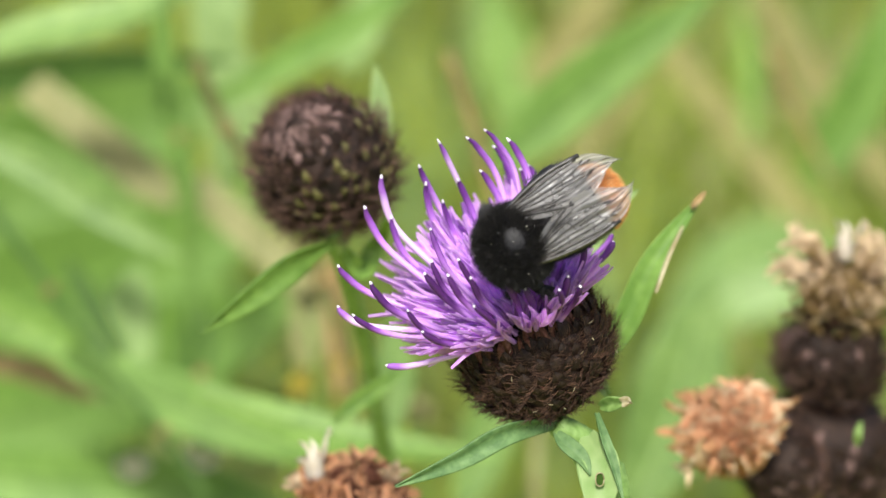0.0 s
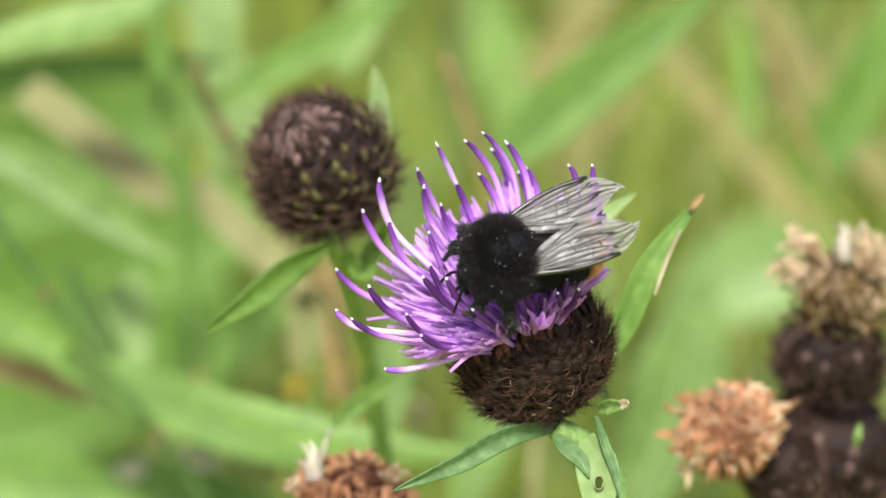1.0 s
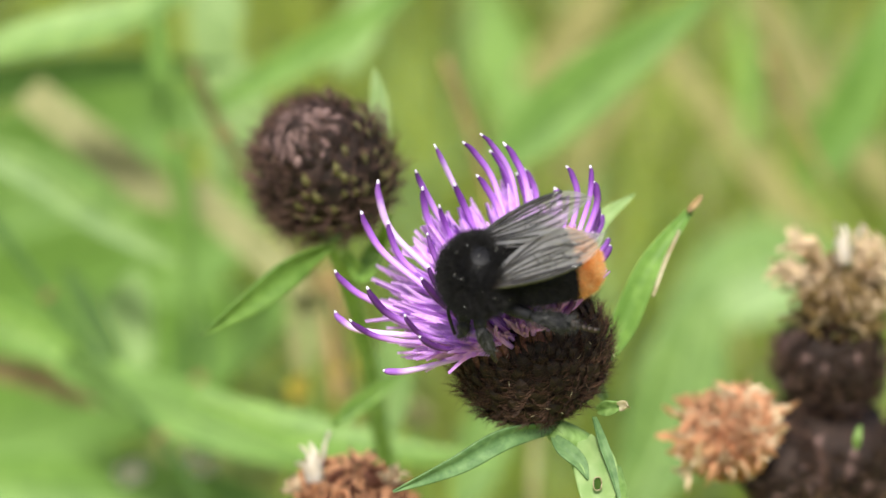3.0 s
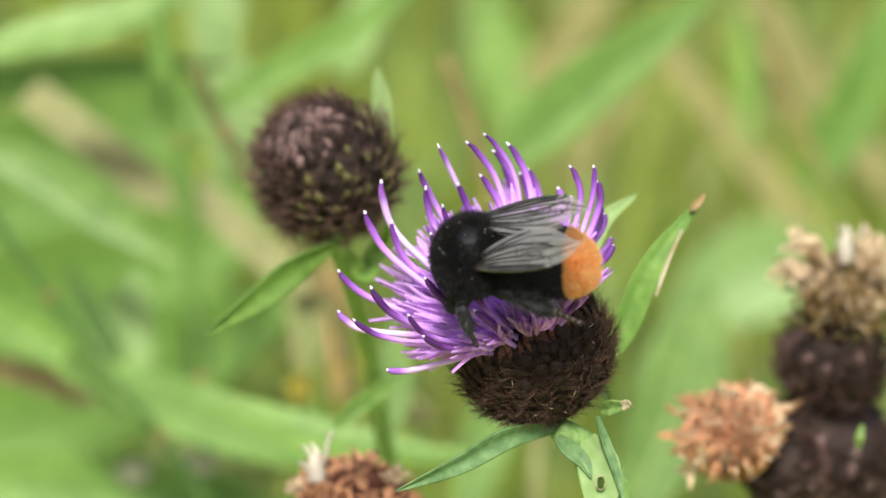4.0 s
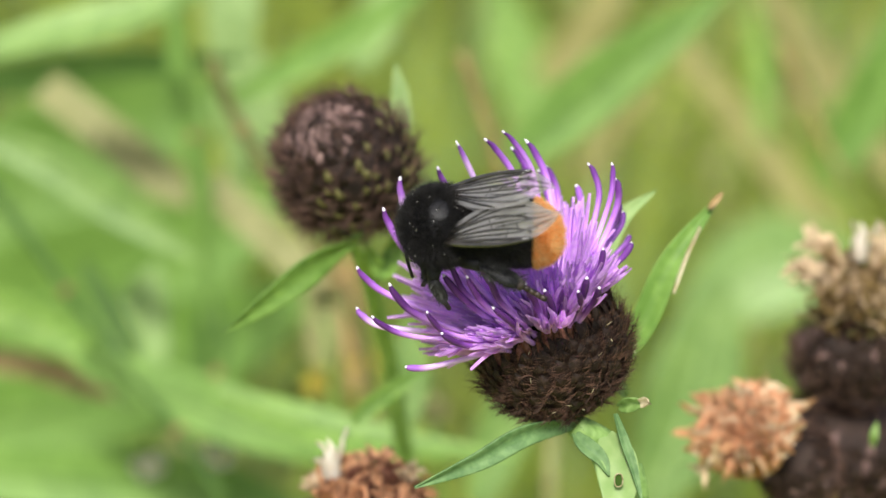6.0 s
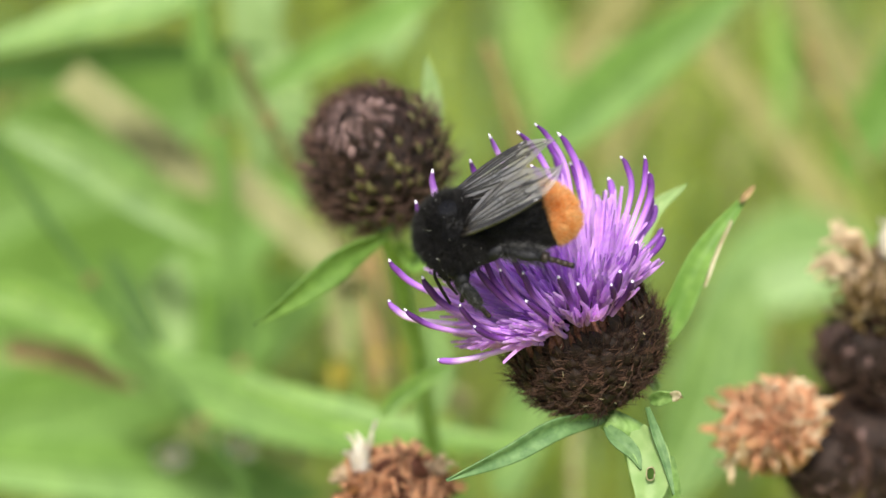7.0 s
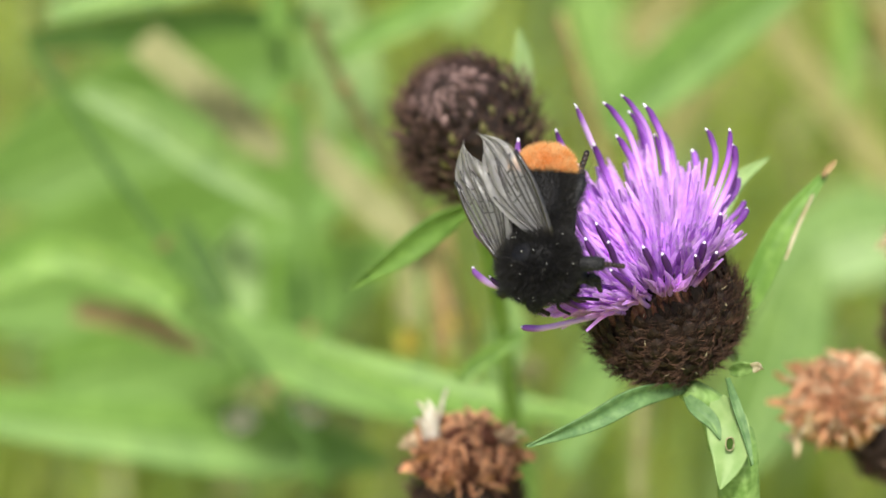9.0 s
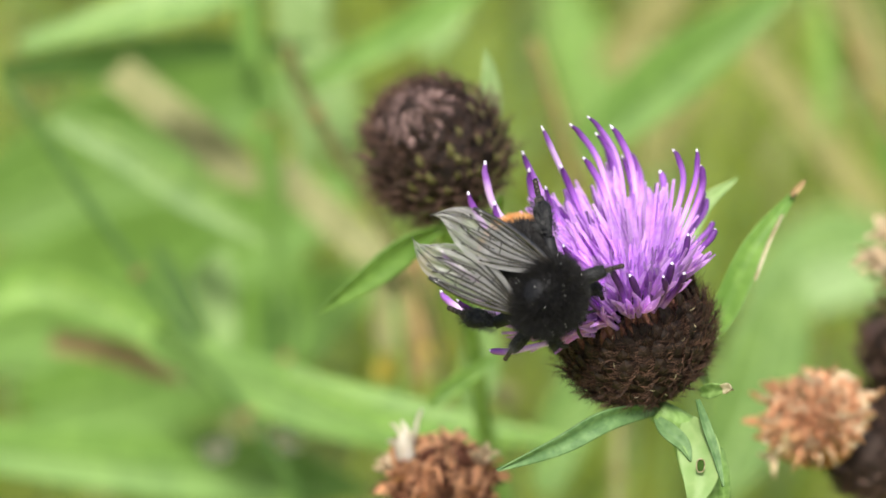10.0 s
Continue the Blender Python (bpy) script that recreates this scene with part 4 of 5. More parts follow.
def meadow_stalk(label, pts, radius, mat):
    o = Vector(pts[0])
    ob = thing("grass_stalk", label, "grass", "dry grass stalks", place=o)
    s = Shape()
    tube(s, bezier([Vector(p) - o for p in pts], 20), [radius, radius * 0.8], 8)
    part("stalk", s, mat, ob)
    line = bezier([Vector(p) - o for p in pts], 20)
    for k in (6, 14):
        part("joint", tube(Shape(), [line[k] + (line[k + 1] - line[k]) * q for q in (-0.15, 0, 0.15)], [radius, radius * 1.5, radius], 8), BROWNSTALK, ob)
    return ob


def meadow():
    leaves = [
        # broad leaves of neighbouring plants
        ([at(-87.1, 156.4, -33.0), at(-71.1, 158.3, -28.9), at(-56.0, 159.8, -25.7), at(-39.1, 162.8, -19.2)], 0.0064, LEAFBLUE, (0, -0.5, 0.9)),
        # dark blade: shade of the gap below the first leaf, put into colour
        ([at(-96.1, 182.6, -47.9), at(-80.9, 183.4, -46.0), at(-63.8, 184.4, -43.9), at(-41.0, 184.5, -43.5)], 0.0057, LEAFDARK, (0, -0.95, -0.1)),
        ([at(1.5, 158.5, -51.8), at(11.8, 162.3, -43.6), at(22.2, 165.8, -36.0), at(38.2, 170.7, -25.5)], 0.0087, LEAFDEEP, (-0.2, -0.92, 0.25)),
        ([at(-133.9, 326.5, -141.8), at(-108.0, 331.4, -131.1), at(-82.3, 336.8, -119.3), at(-53.8, 341.1, -110.0)], 0.0276, LEAFDEEP, (0, -0.96, 0.25)),
        ([at(-133.3, 279.9, -146.9), at(-101.7, 283.0, -140.3), at(-72.7, 287.5, -130.5), at(-38.7, 294.6, -115.0)], 0.0300, LEAFDEEP, (0, -0.96, 0.25)),
        ([at(-106.7, 237.6, -143.0), at(-81.8, 240.4, -136.9), at(-58.1, 244.7, -127.6), at(-32.1, 249.9, -116.4)], 0.0222, LEAFDEEP, (0, -0.96, 0.25)),
        ([at(-65.2, 127.9, -70.5), at(-48.7, 125.1, -76.5), at(-36.6, 123.2, -80.4), at(-23.6, 120.8, -85.6)], 0.0082, LEAFDEEP, (0.1, -0.75, 0.65)),
        ([at(-41.0, 94.8, -58.6), at(-29.4, 92.8, -62.6), at(-16.7, 91.5, -65.4), at(2.5, 90.6, -67.3)], 0.0053, LEAF, (0.05, -0.45, 0.9)),
        ([at(-116.0, 139.4, -93.4), at(-68.8, 137.3, -97.6), at(-47.9, 136.5, -99.2), at(-30.7, 135.4, -101.6)], 0.0101, LEAFDEEP, (0.0, -0.85, 0.5)),
        ([at(-62.5, 160.2, -95.8), at(-60.6, 163.4, -88.9), at(-59.6, 166.6, -82.0), at(-57.2, 170.2, -74.3)], 0.0089, LEAFPALE, (0.1, -0.95, 0.2)),
        ([at(-47.3, 163.1, -65.8), at(-49.8, 168.6, -54.0), at(-52.4, 174.5, -41.3), at(-54.5, 181.0, -27.5)], 0.0035, LEAFDEEP, (0.3, -0.9, 0.2)),
        ([at(-36.9, 184.5, -67.1), at(-39.3, 188.6, -58.3), at(-40.8, 191.9, -51.3), at(-41.7, 195.2, -44.3)], 0.0075, LEAFPALE, (-0.2, -0.9, 0.2)),
        ([at(-45.6, 207.9, -76.3), at(-46.7, 215.2, -48.6), at(-45.6, 217.4, -44.1), at(-45.1, 219.9, -38.6)], 0.0086, LEAFPALE, (-0.2, -0.9, 0.2)),
        ([at(-45.0, 172.1, -46.4), at(-31.0, 175.2, -39.7), at(-19.8, 178.0, -33.8), at(-8.7, 181.4, -26.3)], 0.0049, LEAFDEEP, (-0.2, -0.9, 0.3)),
        ([at(-23.3, 193.1, -48.7), at(-21.8, 195.3, -43.9), at(-19.9, 197.2, -39.9), at(-17.4, 200.0, -33.8)], 0.0066, LEAFPALE, (-0.2, -0.9, 0.3)),
        ([at(-16.0, 95.9, -67.8), at(-14.3, 98.6, -62.0), at(-13.5, 100.7, -57.6), at(-14.3, 103.8, -51.0)], 0.0051, LEAFBLUE, (0.2, -0.9, 0.3)),
        ([at(-19.4, 35.5, -31.7), at(-17.1, 36.5, -29.7), at(-14.6, 37.2, -28.1), at(-10.8, 38.3, -25.7)], 0.0019, LEAF, (0.1, -0.95, 0.2)),
        ([at(-103.7, 155.2, -83.1), at(-88.8, 158.3, -76.4), at(-74.0, 156.5, -80.1), at(-61.8, 152.6, -88.5)], 0.0048, LEAF, (0, -0.9, 0.4)),
        ([at(-83.3, 160.7, -47.5), at(-72.4, 158.7, -51.7), at(-61.5, 155.6, -58.3), at(-47.9, 152.1, -65.7)], 0.0054, LEAFBLUE, (0, -0.9, 0.4)),
        ([at(-65.6, 143.1, -61.4), at(-62.1, 140.5, -67.1), at(-58.5, 137.5, -73.5), at(-55.0, 134.5, -80.0)], 0.0030, LEAFDARK, (0.2, -0.9, 0.2)),
        ([at(-49.7, 161.0, -94.1), at(-48.3, 163.4, -88.9), at(-47.8, 165.8, -83.7), at(-48.2, 168.2, -78.6)], 0.0049, LEAFDARK, (0.2, -0.9, 0.2)),
        ([at(25.8, 161.3, -116.7), at(31.7, 167.0, -104.4), at(35.5, 172.7, -92.1), at(38.5, 178.5, -79.8)], 0.0141, LEAFBLUE, (0.2, -0.9, 0.3)),
        ([at(-3.3, 161.3, -116.8), at(-0.3, 165.4, -108.0), at(3.5, 169.5, -99.2), at(4.5, 173.6, -90.4)], 0.0083, LEAFBLUE, (0.2, -0.9, 0.3)),
        ([at(47.5, 317.6, -160.0), at(60.5, 321.9, -150.6), at(73.4, 323.0, -148.3), at(93.7, 320.6, -153.3)], 0.0200, LEAFBLUE, (0, -0.8, 0.6)),
        ([at(17.3, 444.5, -171.9), at(12.7, 451.6, -156.6), at(8.9, 458.1, -142.7), at(4.4, 465.9, -125.9)], 0.0144, LEAF, (0, -0.8, 0.6)),
        ([at(63.8, 335.0, -122.5), at(63.5, 339.9, -112.0), at(62.6, 344.3, -102.6), at(60.7, 350.3, -89.7)], 0.0040, LEAF, (0.2, -0.9, 0.3)),
        ([at(64.1, 239.6, -90.5), at(70.7, 244.7, -79.7), at(76.2, 249.2, -69.8), at(80.6, 255.7, -56.0)], 0.0103, LEAFDEEP, (0.2, -0.9, 0.3)),
    ]
    for pts, w, mat, hint in leaves:
        meadow_leaf("meadow_leaf", "long narrow green leaf of a meadow plant", "leaf", pts, w, mat, hint, "meadow leaves")
    straws = [
        ([at(-76.0, 182.7, -47.5), at(-68.6, 180.2, -52.9), at(-60.5, 177.5, -58.7), at(-51.4, 174.1, -65.9)], 0.0058, STRAW),
        ([at(-48.8, 175.9, -62.1), at(-43.0, 173.6, -67.0), at(-36.4, 171.2, -72.1), at(-27.8, 168.2, -78.6)], 0.0052, STRAW),
        ([at(45.8, 402.3, -120.2), at(60.7, 394.5, -136.9), at(74.7, 387.0, -153.0), at(90.9, 378.9, -170.3)], 0.0067, OLIVE),
        ([at(71.3, 407.0, -110.0), at(82.6, 399.3, -126.6), at(96.6, 390.9, -144.6), at(114.1, 381.8, -163.9)], 0.0076, OLIVE),
        ([at(-86.7, 163.5, -88.9), at(-78.2, 162.9, -90.1), at(-70.6, 161.8, -92.3), at(-62.5, 160.8, -94.5)], 0.0034, BROWNSTALK),
        ([at(16.1, 397.0, -131.7), at(22.5, 400.6, -124.0), at(28.8, 404.2, -116.3), at(36.0, 408.3, -107.4)], 0.0085, OLIVE),
        ([at(25.9, 386.3, -154.7), at(31.6, 391.6, -143.3), at(37.2, 395.2, -135.5), at(43.0, 398.2, -129.1)], 0.0060, OLIVE),
        ([at(-30.7, 169.7, -75.2), at(-29.7, 167.3, -80.3), at(-29.3, 165.0, -85.5), at(-29.8, 162.5, -90.7)], 0.0049, STRAW),
        ([at(-25.4, 170.5, -73.5), at(-24.7, 167.3, -80.3), at(-24.3, 164.1, -87.2), at(-24.1, 160.1, -95.8)], 0.0029, BROWNSTALK),
    ]
    for pts, w, mat in straws:
        meadow_leaf("dry_blade", "dry straw-coloured grass blade", "grass", pts, w, mat, (0.3, -0.8, 0.5), "dry grass blades", base=0.92, peak=0.8)
    meadow_stalk("green-brown slanting plant stalk", [at(-86.0, 135.5, -30.5), at(-68.1, 124.7, -53.6), at(-57.9, 118.9, -66.0), at(-46.9, 113.2, -78.3), at(-39.3, 107.4, -90.6)], 0.0009, LEAFDARK)
    meadow_stalk("brownish slanting plant stalk", [at(-42.9, 128.5, -21.6), at(-40.7, 126.1, -26.9), at(-35.1, 121.9, -35.9), at(-28.5, 117.3, -45.7), at(-21.1, 111.3, -58.4), at(-17.0, 100.8, -81.0)], 0.0011, DARKSTALK)
    meadow_stalk("thin straw-coloured upright stalk", [at(8.9, 134.1, -80.4), at(8.0, 130.4, -88.4), at(7.6, 124.4, -101.3)], 0.0012, STRAW)
    meadow_stalk("thin green upright plant stalk", [at(-50.4, 161.5, -22.0), at(-48.7, 153.2, -39.7), at(-46.5, 143.8, -59.8), at(-44.3, 133.7, -81.6), at(-43.5, 124.7, -100.9)], 0.0007, LEAFDEEP)
    meadow_stalk("thin brownish plant stalk", [at(-6.0, 156.8, -31.7), at(-3.8, 154.2, -37.3), at(-1.1, 150.8, -44.6), at(2.0, 146.3, -54.3)], 0.0008, BROWNSTALK)
    meadow_stalk("reddish-brown slanting plant stalk", [at(49.0, 194.5, -45.3), at(51.8, 191.6, -51.5), at(55.2, 188.8, -57.6), at(60.0, 184.7, -66.4)], 0.0007, BROWNSTALK)
    blooms = [(at(-45.3, 129.8, -90.1), 0.0032, SEEDFLUFF, "pale fluffy seed head"),
              (at(-56.6, 138.0, -96.0), 0.0031, SEEDFLUFF, "pale fluffy seed head"),
              (at(-10.0, 115.3, -73.6), 0.0029, STRAW, "dry tan seed head"),
              (at(-28.3, 134.7, -79.4), 0.0030, BLOSSOM, "small yellow wild flower"),
              (at(-21.0, 136.1, -76.4), 0.0023, BLOSSOM, "small yellow wild flower"),
              (at(-90.8, 289.3, -174.1), 0.0085, BLOSSOM, "small yellow wild flower"),
              (at(-26.9, 122.4, -58.3), 0.0025, STRAW, "brown dry seed head")]
    for k, (p, size, mat, label) in enumerate(blooms):
        ob = thing("wild_flower", label, "flower", "small meadow flowers", place=p)
        r = np.random.default_rng(90 + k)
        s = Shape()
        for j in range(40):
            d = Vector(r.normal(0, 1, 3)).normalized()
            d.z = abs(d.z)
            blade(s, [Vector((0, 0, 0)), d * size * 0.5, d * size * r.uniform(0.8, 1.1)], size * 0.35, (0.2, -0.9, 0.5), 0.2, n=3, thick=0.0001, base=0.4, peak=0.6)
        part("petals", s, mat, ob)
        s = Shape()
        tube(s, bezier([(0, 0, 0), (0.002, 0.004, -0.06), (0.004, 0.02, -p.z)], 10), [0.0005, 0.0008], 6)
        part("stem", s, STEM, ob)


def ground():
    s = Shape()
    n = 48
    edge = [-60, -20, -6, -3] + list(np.linspace(-2, 3, n)) + [4, 8, 25, 80]
    k = len(edge)
    verts = [(x, y, 0.02 * noise.noise(Vector((x * 3, y * 3, 0))) - 0.005) for y in edge for x in edge]
    faces = [(j * k + i, j * k + i + 1, (j + 1) * k + i + 1, (j + 1) * k + i) for j in range(k - 1) for i in range(k - 1)]
    s.add(verts, faces)
    tagged(part("ground", s, SOIL), "green mossy meadow soil between grass", "ground", kind="structure")
    r = np.random.default_rng(21)
    s = Shape()
    for i in range(24000):
        if i < 5200:
            y = 0.14 + 2.6 * r.random() ** 1.4
            x = r.uniform(-1, 1) * (0.18 + 0.3 * y)
        else:
            q, d = r.uniform(0, 2 * math.pi), 0.25 + 3.2 * math.sqrt(r.random())
            x, y = d * math.cos(q), 0.6 + d * math.sin(q)
            if 0.1 < y < 2.75 and abs(x) < 0.18 + 0.3 * y:
                continue
        tall = r.uniform(0.10, 0.34) * (0.75 if y < 0.4 else 1)
        a = r.uniform(0, 2 * math.pi)
        lean = Vector((math.cos(a), math.sin(a), 0)) * tall * r.uniform(0.15, 0.7)
        w = r.uniform(0.0015, 0.005)
        b = Vector((x, y, -0.01))
        side = Vector((math.sin(a + r.uniform(-1, 1)), math.cos(a), 0)).normalized() * w
        m = b + lean * 0.35 + Vector((0, 0, tall * 0.65))
        t = b + lean + Vector((0, 0, tall))
        slot = 0 if r.random() < 0.7 else 1 if r.random() < 0.55 else 2
        s.add([b - side, b + side, m + side * 0.8, m - side * 0.8, t], [(0, 1, 2, 3), (3, 2, 4)], slot)
    tagged(part("meadow_grass", s, [GRASS, LEAFPALE, STRAW]), "tall green and straw-coloured meadow grass", "grass", kind="stuff")


# ---- moving things ----
SWAY_BUD = [
    (0, 0.00, -0.00),
    (0.5, 0.17, 0.16),
    (1, 0.16, 0.20),
    (1.5, 0.41, 0.27),
    (2, 0.06, 0.09),
    (2.5, 0.30, 0.20),
    (4, 0.27, 0.22),
    (4.5, 0.11, 0.18),
    (5, 0.17, 0.17),
    (6.5, 0.49, 0.17),
    (7, 0.51, 0.04),
    (7.5, 0.55, 0.11),
    (8, 0.66, 0.19),
    (8.5, 0.85, 0.11),
    (9, 1.48, -0.05),
    (9.5, 1.53, -0.00),
    (10, 1.38, 0.18),
]
SWAY_DRY = [
    (0, 0.00, -0.00),
    (0.5, 0.16, -0.08),
    (1, 0.10, 0.01),
    (1.5, 0.19, -0.07),
    (2, 0.18, -0.09),
    (2.5, 0.15, -0.06),
    (4, 0.19, -0.07),
    (4.5, 0.12, -0.06),
    (5, -0.04, -0.09),
    (6.5, -0.17, -0.20),
    (7, -0.43, -0.42),
    (7.5, -0.61, -0.28),
    (8, -0.99, -0.09),
    (8.5, -1.03, -0.24),
    (9, -1.33, -0.57),
    (9.5, -0.88, -0.21),
    (10, -0.97, -0.25),
]
SWAY_LOW = [
    (0, 0.00, -0.00),
    (0.5, 0.04, 0.03),
    (1, 0.11, 0.16),
    (1.5, 0.09, 0.22),
    (2, 0.02, 0.09),
    (2.5, 0.18, 0.20),
    (4, 0.07, 0.10),
    (4.5, 0.06, 0.15),
    (5, -0.07, 0.10),
    (6.5, -0.18, 0.06),
    (7, -0.24, 0.01),
    (7.5, -0.48, 0.02),
    (8, -0.77, 0.26),
    (8.5, -0.73, 0.24),
    (9, -1.06, -0.25),
    (9.5, -0.78, 0.08),
    (10, -0.74, 0.24),
]
BEE = [
    (0, 0.23, -8.78, 11.93, -50.4, 28.4, -164.5),
    (0.5, 0.20, -9.85, 11.03, -49.8, 32.2, -162.6),
    (1, -0.85, -9.86, 11.52, -41.8, -2.0, -148.8),
    (1.5, -0.67, -11.57, 10.92, -26.7, 5.2, -152.1),
    (2, -0.90, -13.66, 9.21, -34.6, 14.0, -148.5),
    (2.5, -2.17, -12.83, 10.18, -32.0, 18.7, -173.8),
    (2.7, -2.44, -12.78, 10.44, -32.5, 15.1, -173.5),
    (3.8, -4.17, -10.04, 12.44, -30.5, -4.7, -175.7),
    (4, -3.89, -10.27, 12.12, -30.1, 5.6, 167.8),
    (4.5, -4.15, -8.74, 13.07, -29.6, 2.5, 162.5),
    (5, -3.53, -7.91, 15.15, -38.1, -20.1, 153.5),
    (5.2, -4.20, -7.68, 15.73, -45.5, -29.8, 161.3),
    (6.3, -9.64, -7.94, 13.33, -30.8, 10.6, 178.5),
    (6.5, -8.72, -7.99, 13.30, -27.6, 13.1, 177.3),
    (7, -10.62, -8.04, 12.55, -19.0, 18.0, -176.8),
    (7.5, -11.12, -9.80, 11.81, -18.6, 22.4, -175.8),
    (8, -9.74, -11.88, 9.89, -8.9, 47.0, -153.7),
    (8.5, -10.38, -12.41, 10.32, 9.6, 34.1, -102.2),
    (9, -10.72, -13.63, 8.47, 44.0, 37.0, -69.9),
    (9.5, -8.39, -12.85, 8.13, 51.1, 29.0, -34.4),
    (10, -6.86, -13.17, 7.15, 54.6, 19.4, -35.9),
]
# seconds and turn of the abdomen at the waist, in degrees
BEND = [
    (0, 0.0, 0.0, 0.0),
    (0.5, 0.0, 0.0, 0.0),
    (1, 0.0, 0.0, 0.0),
    (1.5, 0.0, -0.0, -0.1),
    (2, 0.0, -0.0, -0.1),
    (2.5, 0.0, 0.0, -0.1),
    (2.7, 0.0, 0.0, 0.0),
    (3.8, 0.0, 0.0, 0.0),
    (4, 0.0, 0.0, 0.1),
    (4.5, 0.0, 0.0, 0.3),
    (5, 0.0, 0.0, 0.1),
    (5.2, 0.0, 0.0, 0.0),
    (6.3, 0.0, 0.0, 0.0),
    (6.5, 0.0, 0.0, -0.0),
    (7, 0.0, 0.0, -0.0),
    (7.5, 0.0, 0.0, -0.0),
    (8, 0.0, 0.0, -0.0),
    (8.5, 2.5, 7.3, -25.1),
    (9, 3.0, 8.0, -24.5),
    (9.5, 3.6, -26.0, -33.1),
    (10, 2.0, -28.0, -20.6),
]
# seconds, splay and lift of one wing pair, then of the other, and twist, in degrees
WINGS = [
    (0, 1.0, 0.6, 1.7, 0.4, 12),
    (0.5, 1.0, 8.6, 2.0, 7.7, 12),
    (1, 4.4, 22.6, 4.2, 22.0, 12),
    (1.5, -1.9, 17.1, 16.6, 14.1, 12),
    (2, -1.4, 13.2, 12.2, 9.9, 12),
    (2.5, 3.2, 21.5, 1.7, 27.3, 12),
    (2.7, 3.2, 21.5, 1.7, 27.3, 12),
    (3.8, 8.6, 19.6, 0.8, 15.8, 12),
    (4, 8.6, 19.6, 0.8, 15.8, 12),
    (4.5, 8.8, 12.0, -3.4, 6.5, 12),
    (5, 3.9, 22.0, -3.1, 16.1, 10),
    (5.2, 3.9, 22.0, -3.1, 16.1, 10),
    (6.3, 3.8, 20.7, -5.0, 26.4, 12),
    (6.5, 3.8, 20.7, -5.0, 26.4, 12),
    (7, 3.1, 17.6, 1.4, 19.5, 12),
    (7.5, 1.6, 24.4, -2.1, 22.3, 12),
    (8, 3.2, 24.4, 0.7, 23.6, 10),
    (8.5, -4.2, 9.4, 5.7, 9.1, 10),
    (9, -0.4, 24.0, 0.8, 20.9, 10),
    (9.5, -0.7, 30.7, 8.2, 33.2, 8),
    (10, -3.0, 26.2, 8.5, 26.5, 8),
]
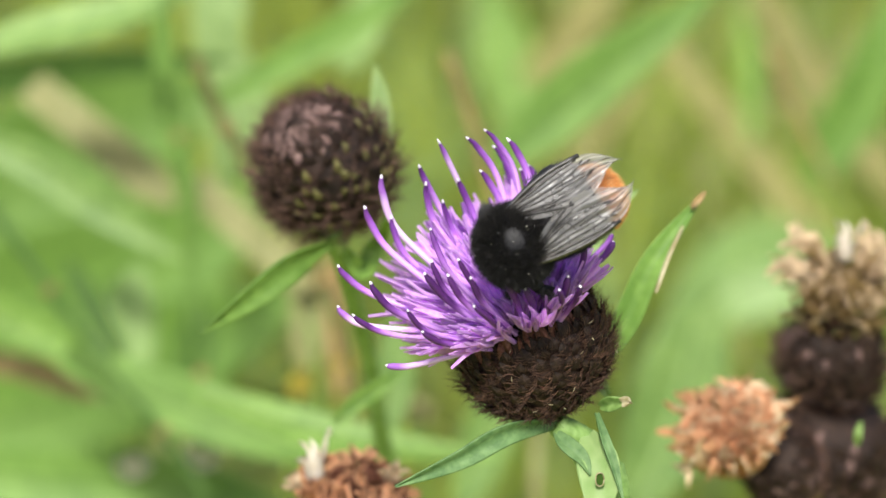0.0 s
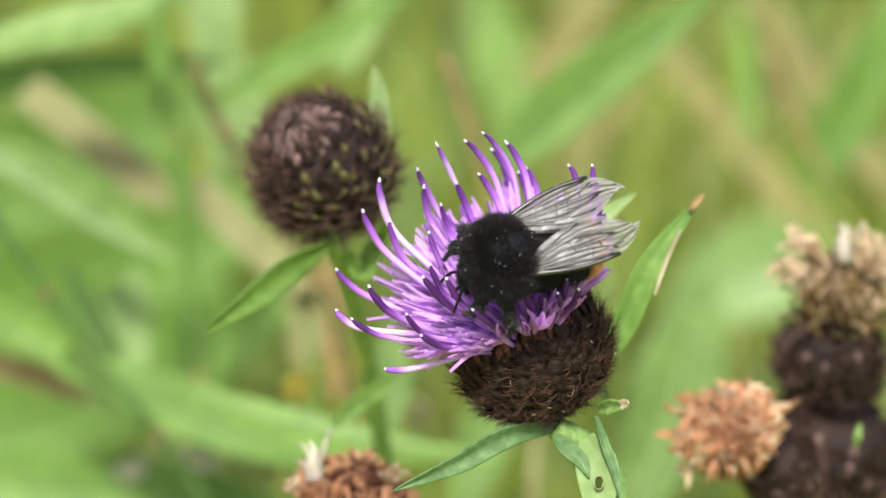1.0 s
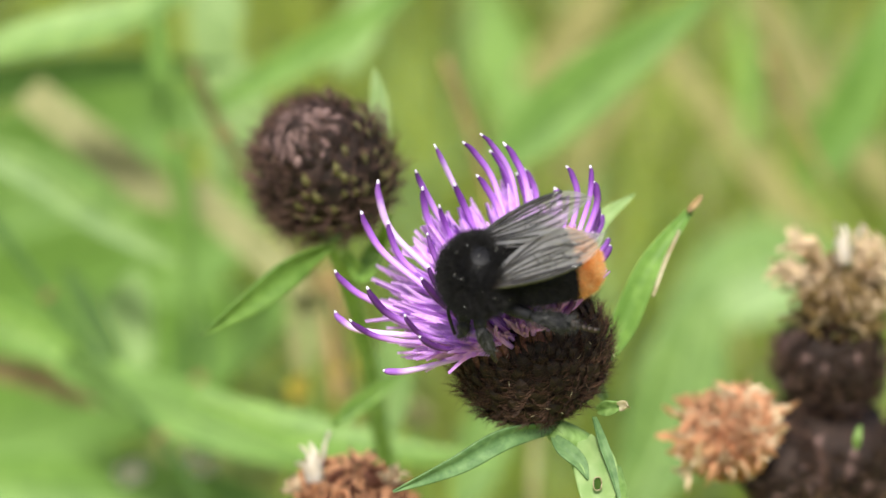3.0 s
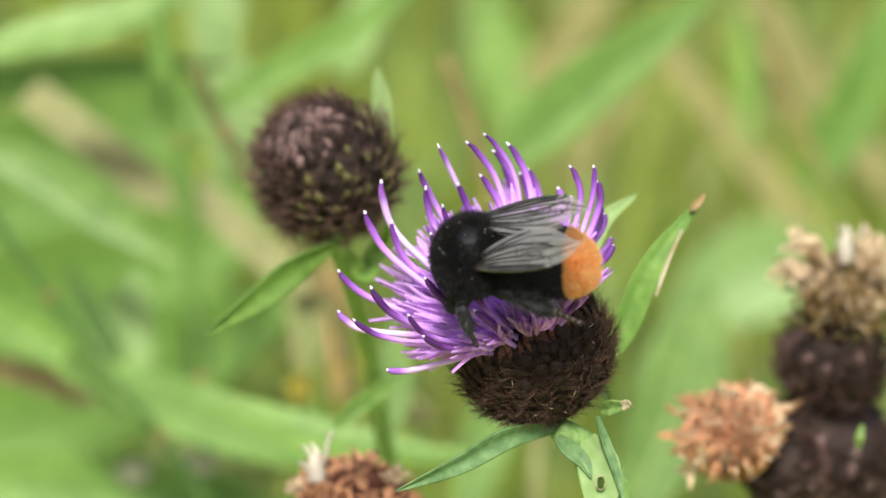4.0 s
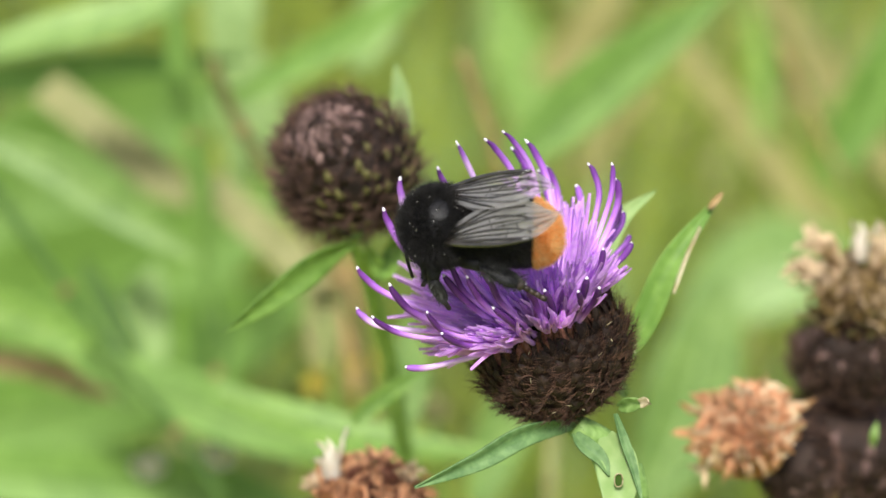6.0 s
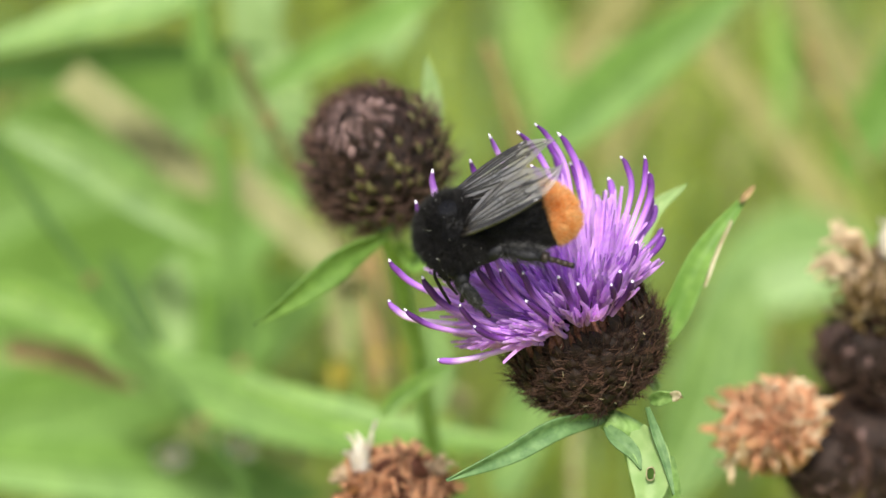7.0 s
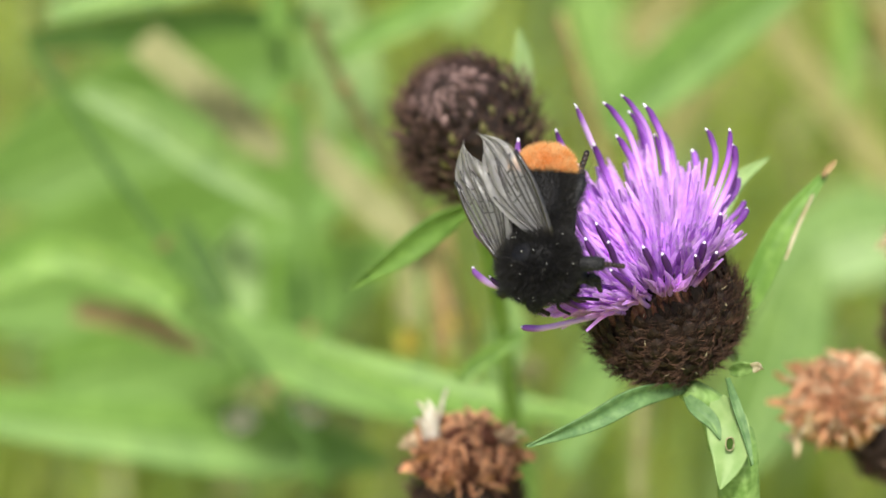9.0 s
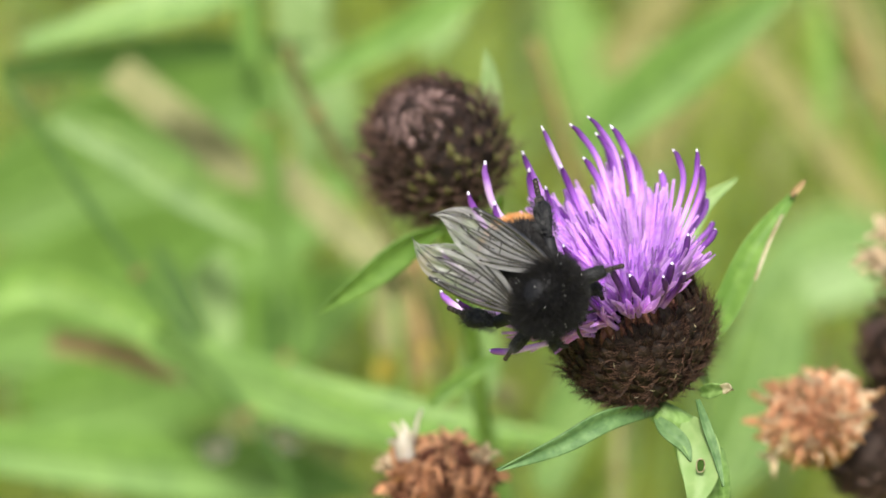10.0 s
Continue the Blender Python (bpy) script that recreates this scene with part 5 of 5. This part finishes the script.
# seconds, forward swing and lift of the six legs (three on its port side, then three on the other) in degrees
LEGS = [
    (0, 5, 0, -8, 5, -32, -8, 0, 0, 10, 0, -5, 0),
    (0.5, -4, 4, 6, 0, -34, -8, 6, 0, -5, 5, 4, 4),
    (1, 6, 0, -5, 5, -30, -6, -6, 5, 6, 0, -5, 0),
    (1.5, -5, 4, 8, -4, 6, 6, 8, -3, -6, 4, 6, 4),
    (2, 5, 0, -6, 4, -4, 2, -5, 4, 8, -2, -6, 0),
    (2.5, -5, 3, 6, 0, 4, 4, 5, 0, -6, 4, 4, 4),
    (4, 6, -6, 12, 8, -4, 30, -5, 8, 8, 10, -5, 6),
    (4.5, -4, 2, 4, 8, 6, 30, 6, 4, -4, 8, 6, 2),
    (5, 8, -6, -6, 8, -4, 30, -8, 8, 8, 4, -8, 6),
    (6.3, -42, 4, 4, -4, 2, 42, -34, 2, -6, 4, -10, 4),
    (6.5, -32, -2, -4, 2, 0, 42, -42, 4, 6, 0, -12, 4),
    (7, -42, 4, 6, -4, 4, 46, -32, 0, -6, 4, -10, 4),
    (7.5, -32, -2, -4, 2, 0, 44, -42, 4, 6, 0, -12, 4),
    (8, -42, 2, 6, -4, 4, 40, -32, 0, -4, 4, -10, 4),
    (8.5, 8, 6, 4, 30, -20, 38, 6, 30, 0, 42, 0, 0),
    (9, 4, 2, 40, 46, 4, 30, -4, 4, 0, 25, -6, 0),
    (9.5, -4, 4, 52, 50, 20, 36, 6, 0, 0, 42, -4, 2),
    (10, 5, 0, 50, 50, 16, 34, -4, 4, 0, 42, 12, 2),
]


def wing_pose(sign, splay, lift, twist, hind):
    s, e = radians(splay - (7 if hind else 0)), radians(lift - (3 if hind else 0))
    x = Vector((-math.cos(s) * math.cos(e), sign * math.sin(s) * math.cos(e), math.sin(e)))
    z0 = Vector((0, 0, 1)) + Vector((0, sign, 0)) * math.tan(radians(twist))
    y = z0.cross(x).normalized()
    m = Matrix((x, y, x.cross(y))).transposed().to_4x4()
    return Matrix.Translation(Vector((-0.8 - 0.7 * hind, sign * (2.7 - 0.2 * hind), 2.1 - 0.35 * hind)) * MM) @ m


def motions():
    right = Vector((1, 0, 0))
    lift = Vector((0, 0.4226, 0.9063))
    for obs, rows in (([bud], SWAY_BUD), (dry[:3], SWAY_DRY), (dry[3:], SWAY_LOW)):
        for ob in obs:
            o = ob.location.copy()
            walk(ob, [(t, Matrix.Translation(o + (right * a + lift * b) * MM)) for t, a, b in rows])
    walk(bee, [(t, Matrix.Translation(at(x, y, z)) @ pose(0, 0, 0, rx, ry, rz)) for t, x, y, z, rx, ry, rz in BEE])
    for sign, fw, hw in wings:
        k = 1 if sign > 0 else 3
        walk(fw, [(row[0], wing_pose(sign, row[k], row[k + 1], row[5], False)) for row in WINGS])
        walk(hw, [(row[0], wing_pose(sign, row[k], row[k + 1], row[5], True)) for row in WINGS])
    waist = Vector((-2.2, 0, -0.3)) * MM
    for ob in rear:
        walk(ob, [(t, Matrix.Translation(waist) @ pose(0, 0, 0, rx, ry, rz) @ Matrix.Translation(-waist)) for t, rx, ry, rz in BEND])
    for i, ob in enumerate(legs):
        o = ob.location.copy()
        side = 1 if i < 3 else -1
        walk(ob, [(row[0], Matrix.Translation(o) @ pose(0, 0, 0, side * row[2 + 2 * i], 0, -side * row[1 + 2 * i])) for row in LEGS])


ground()
meadow()
knapweed = flowering_knapweed()
bud = knapweed_bud()
dry = withered_group()
bee, wings, legs, rear = bumblebee()
motions()
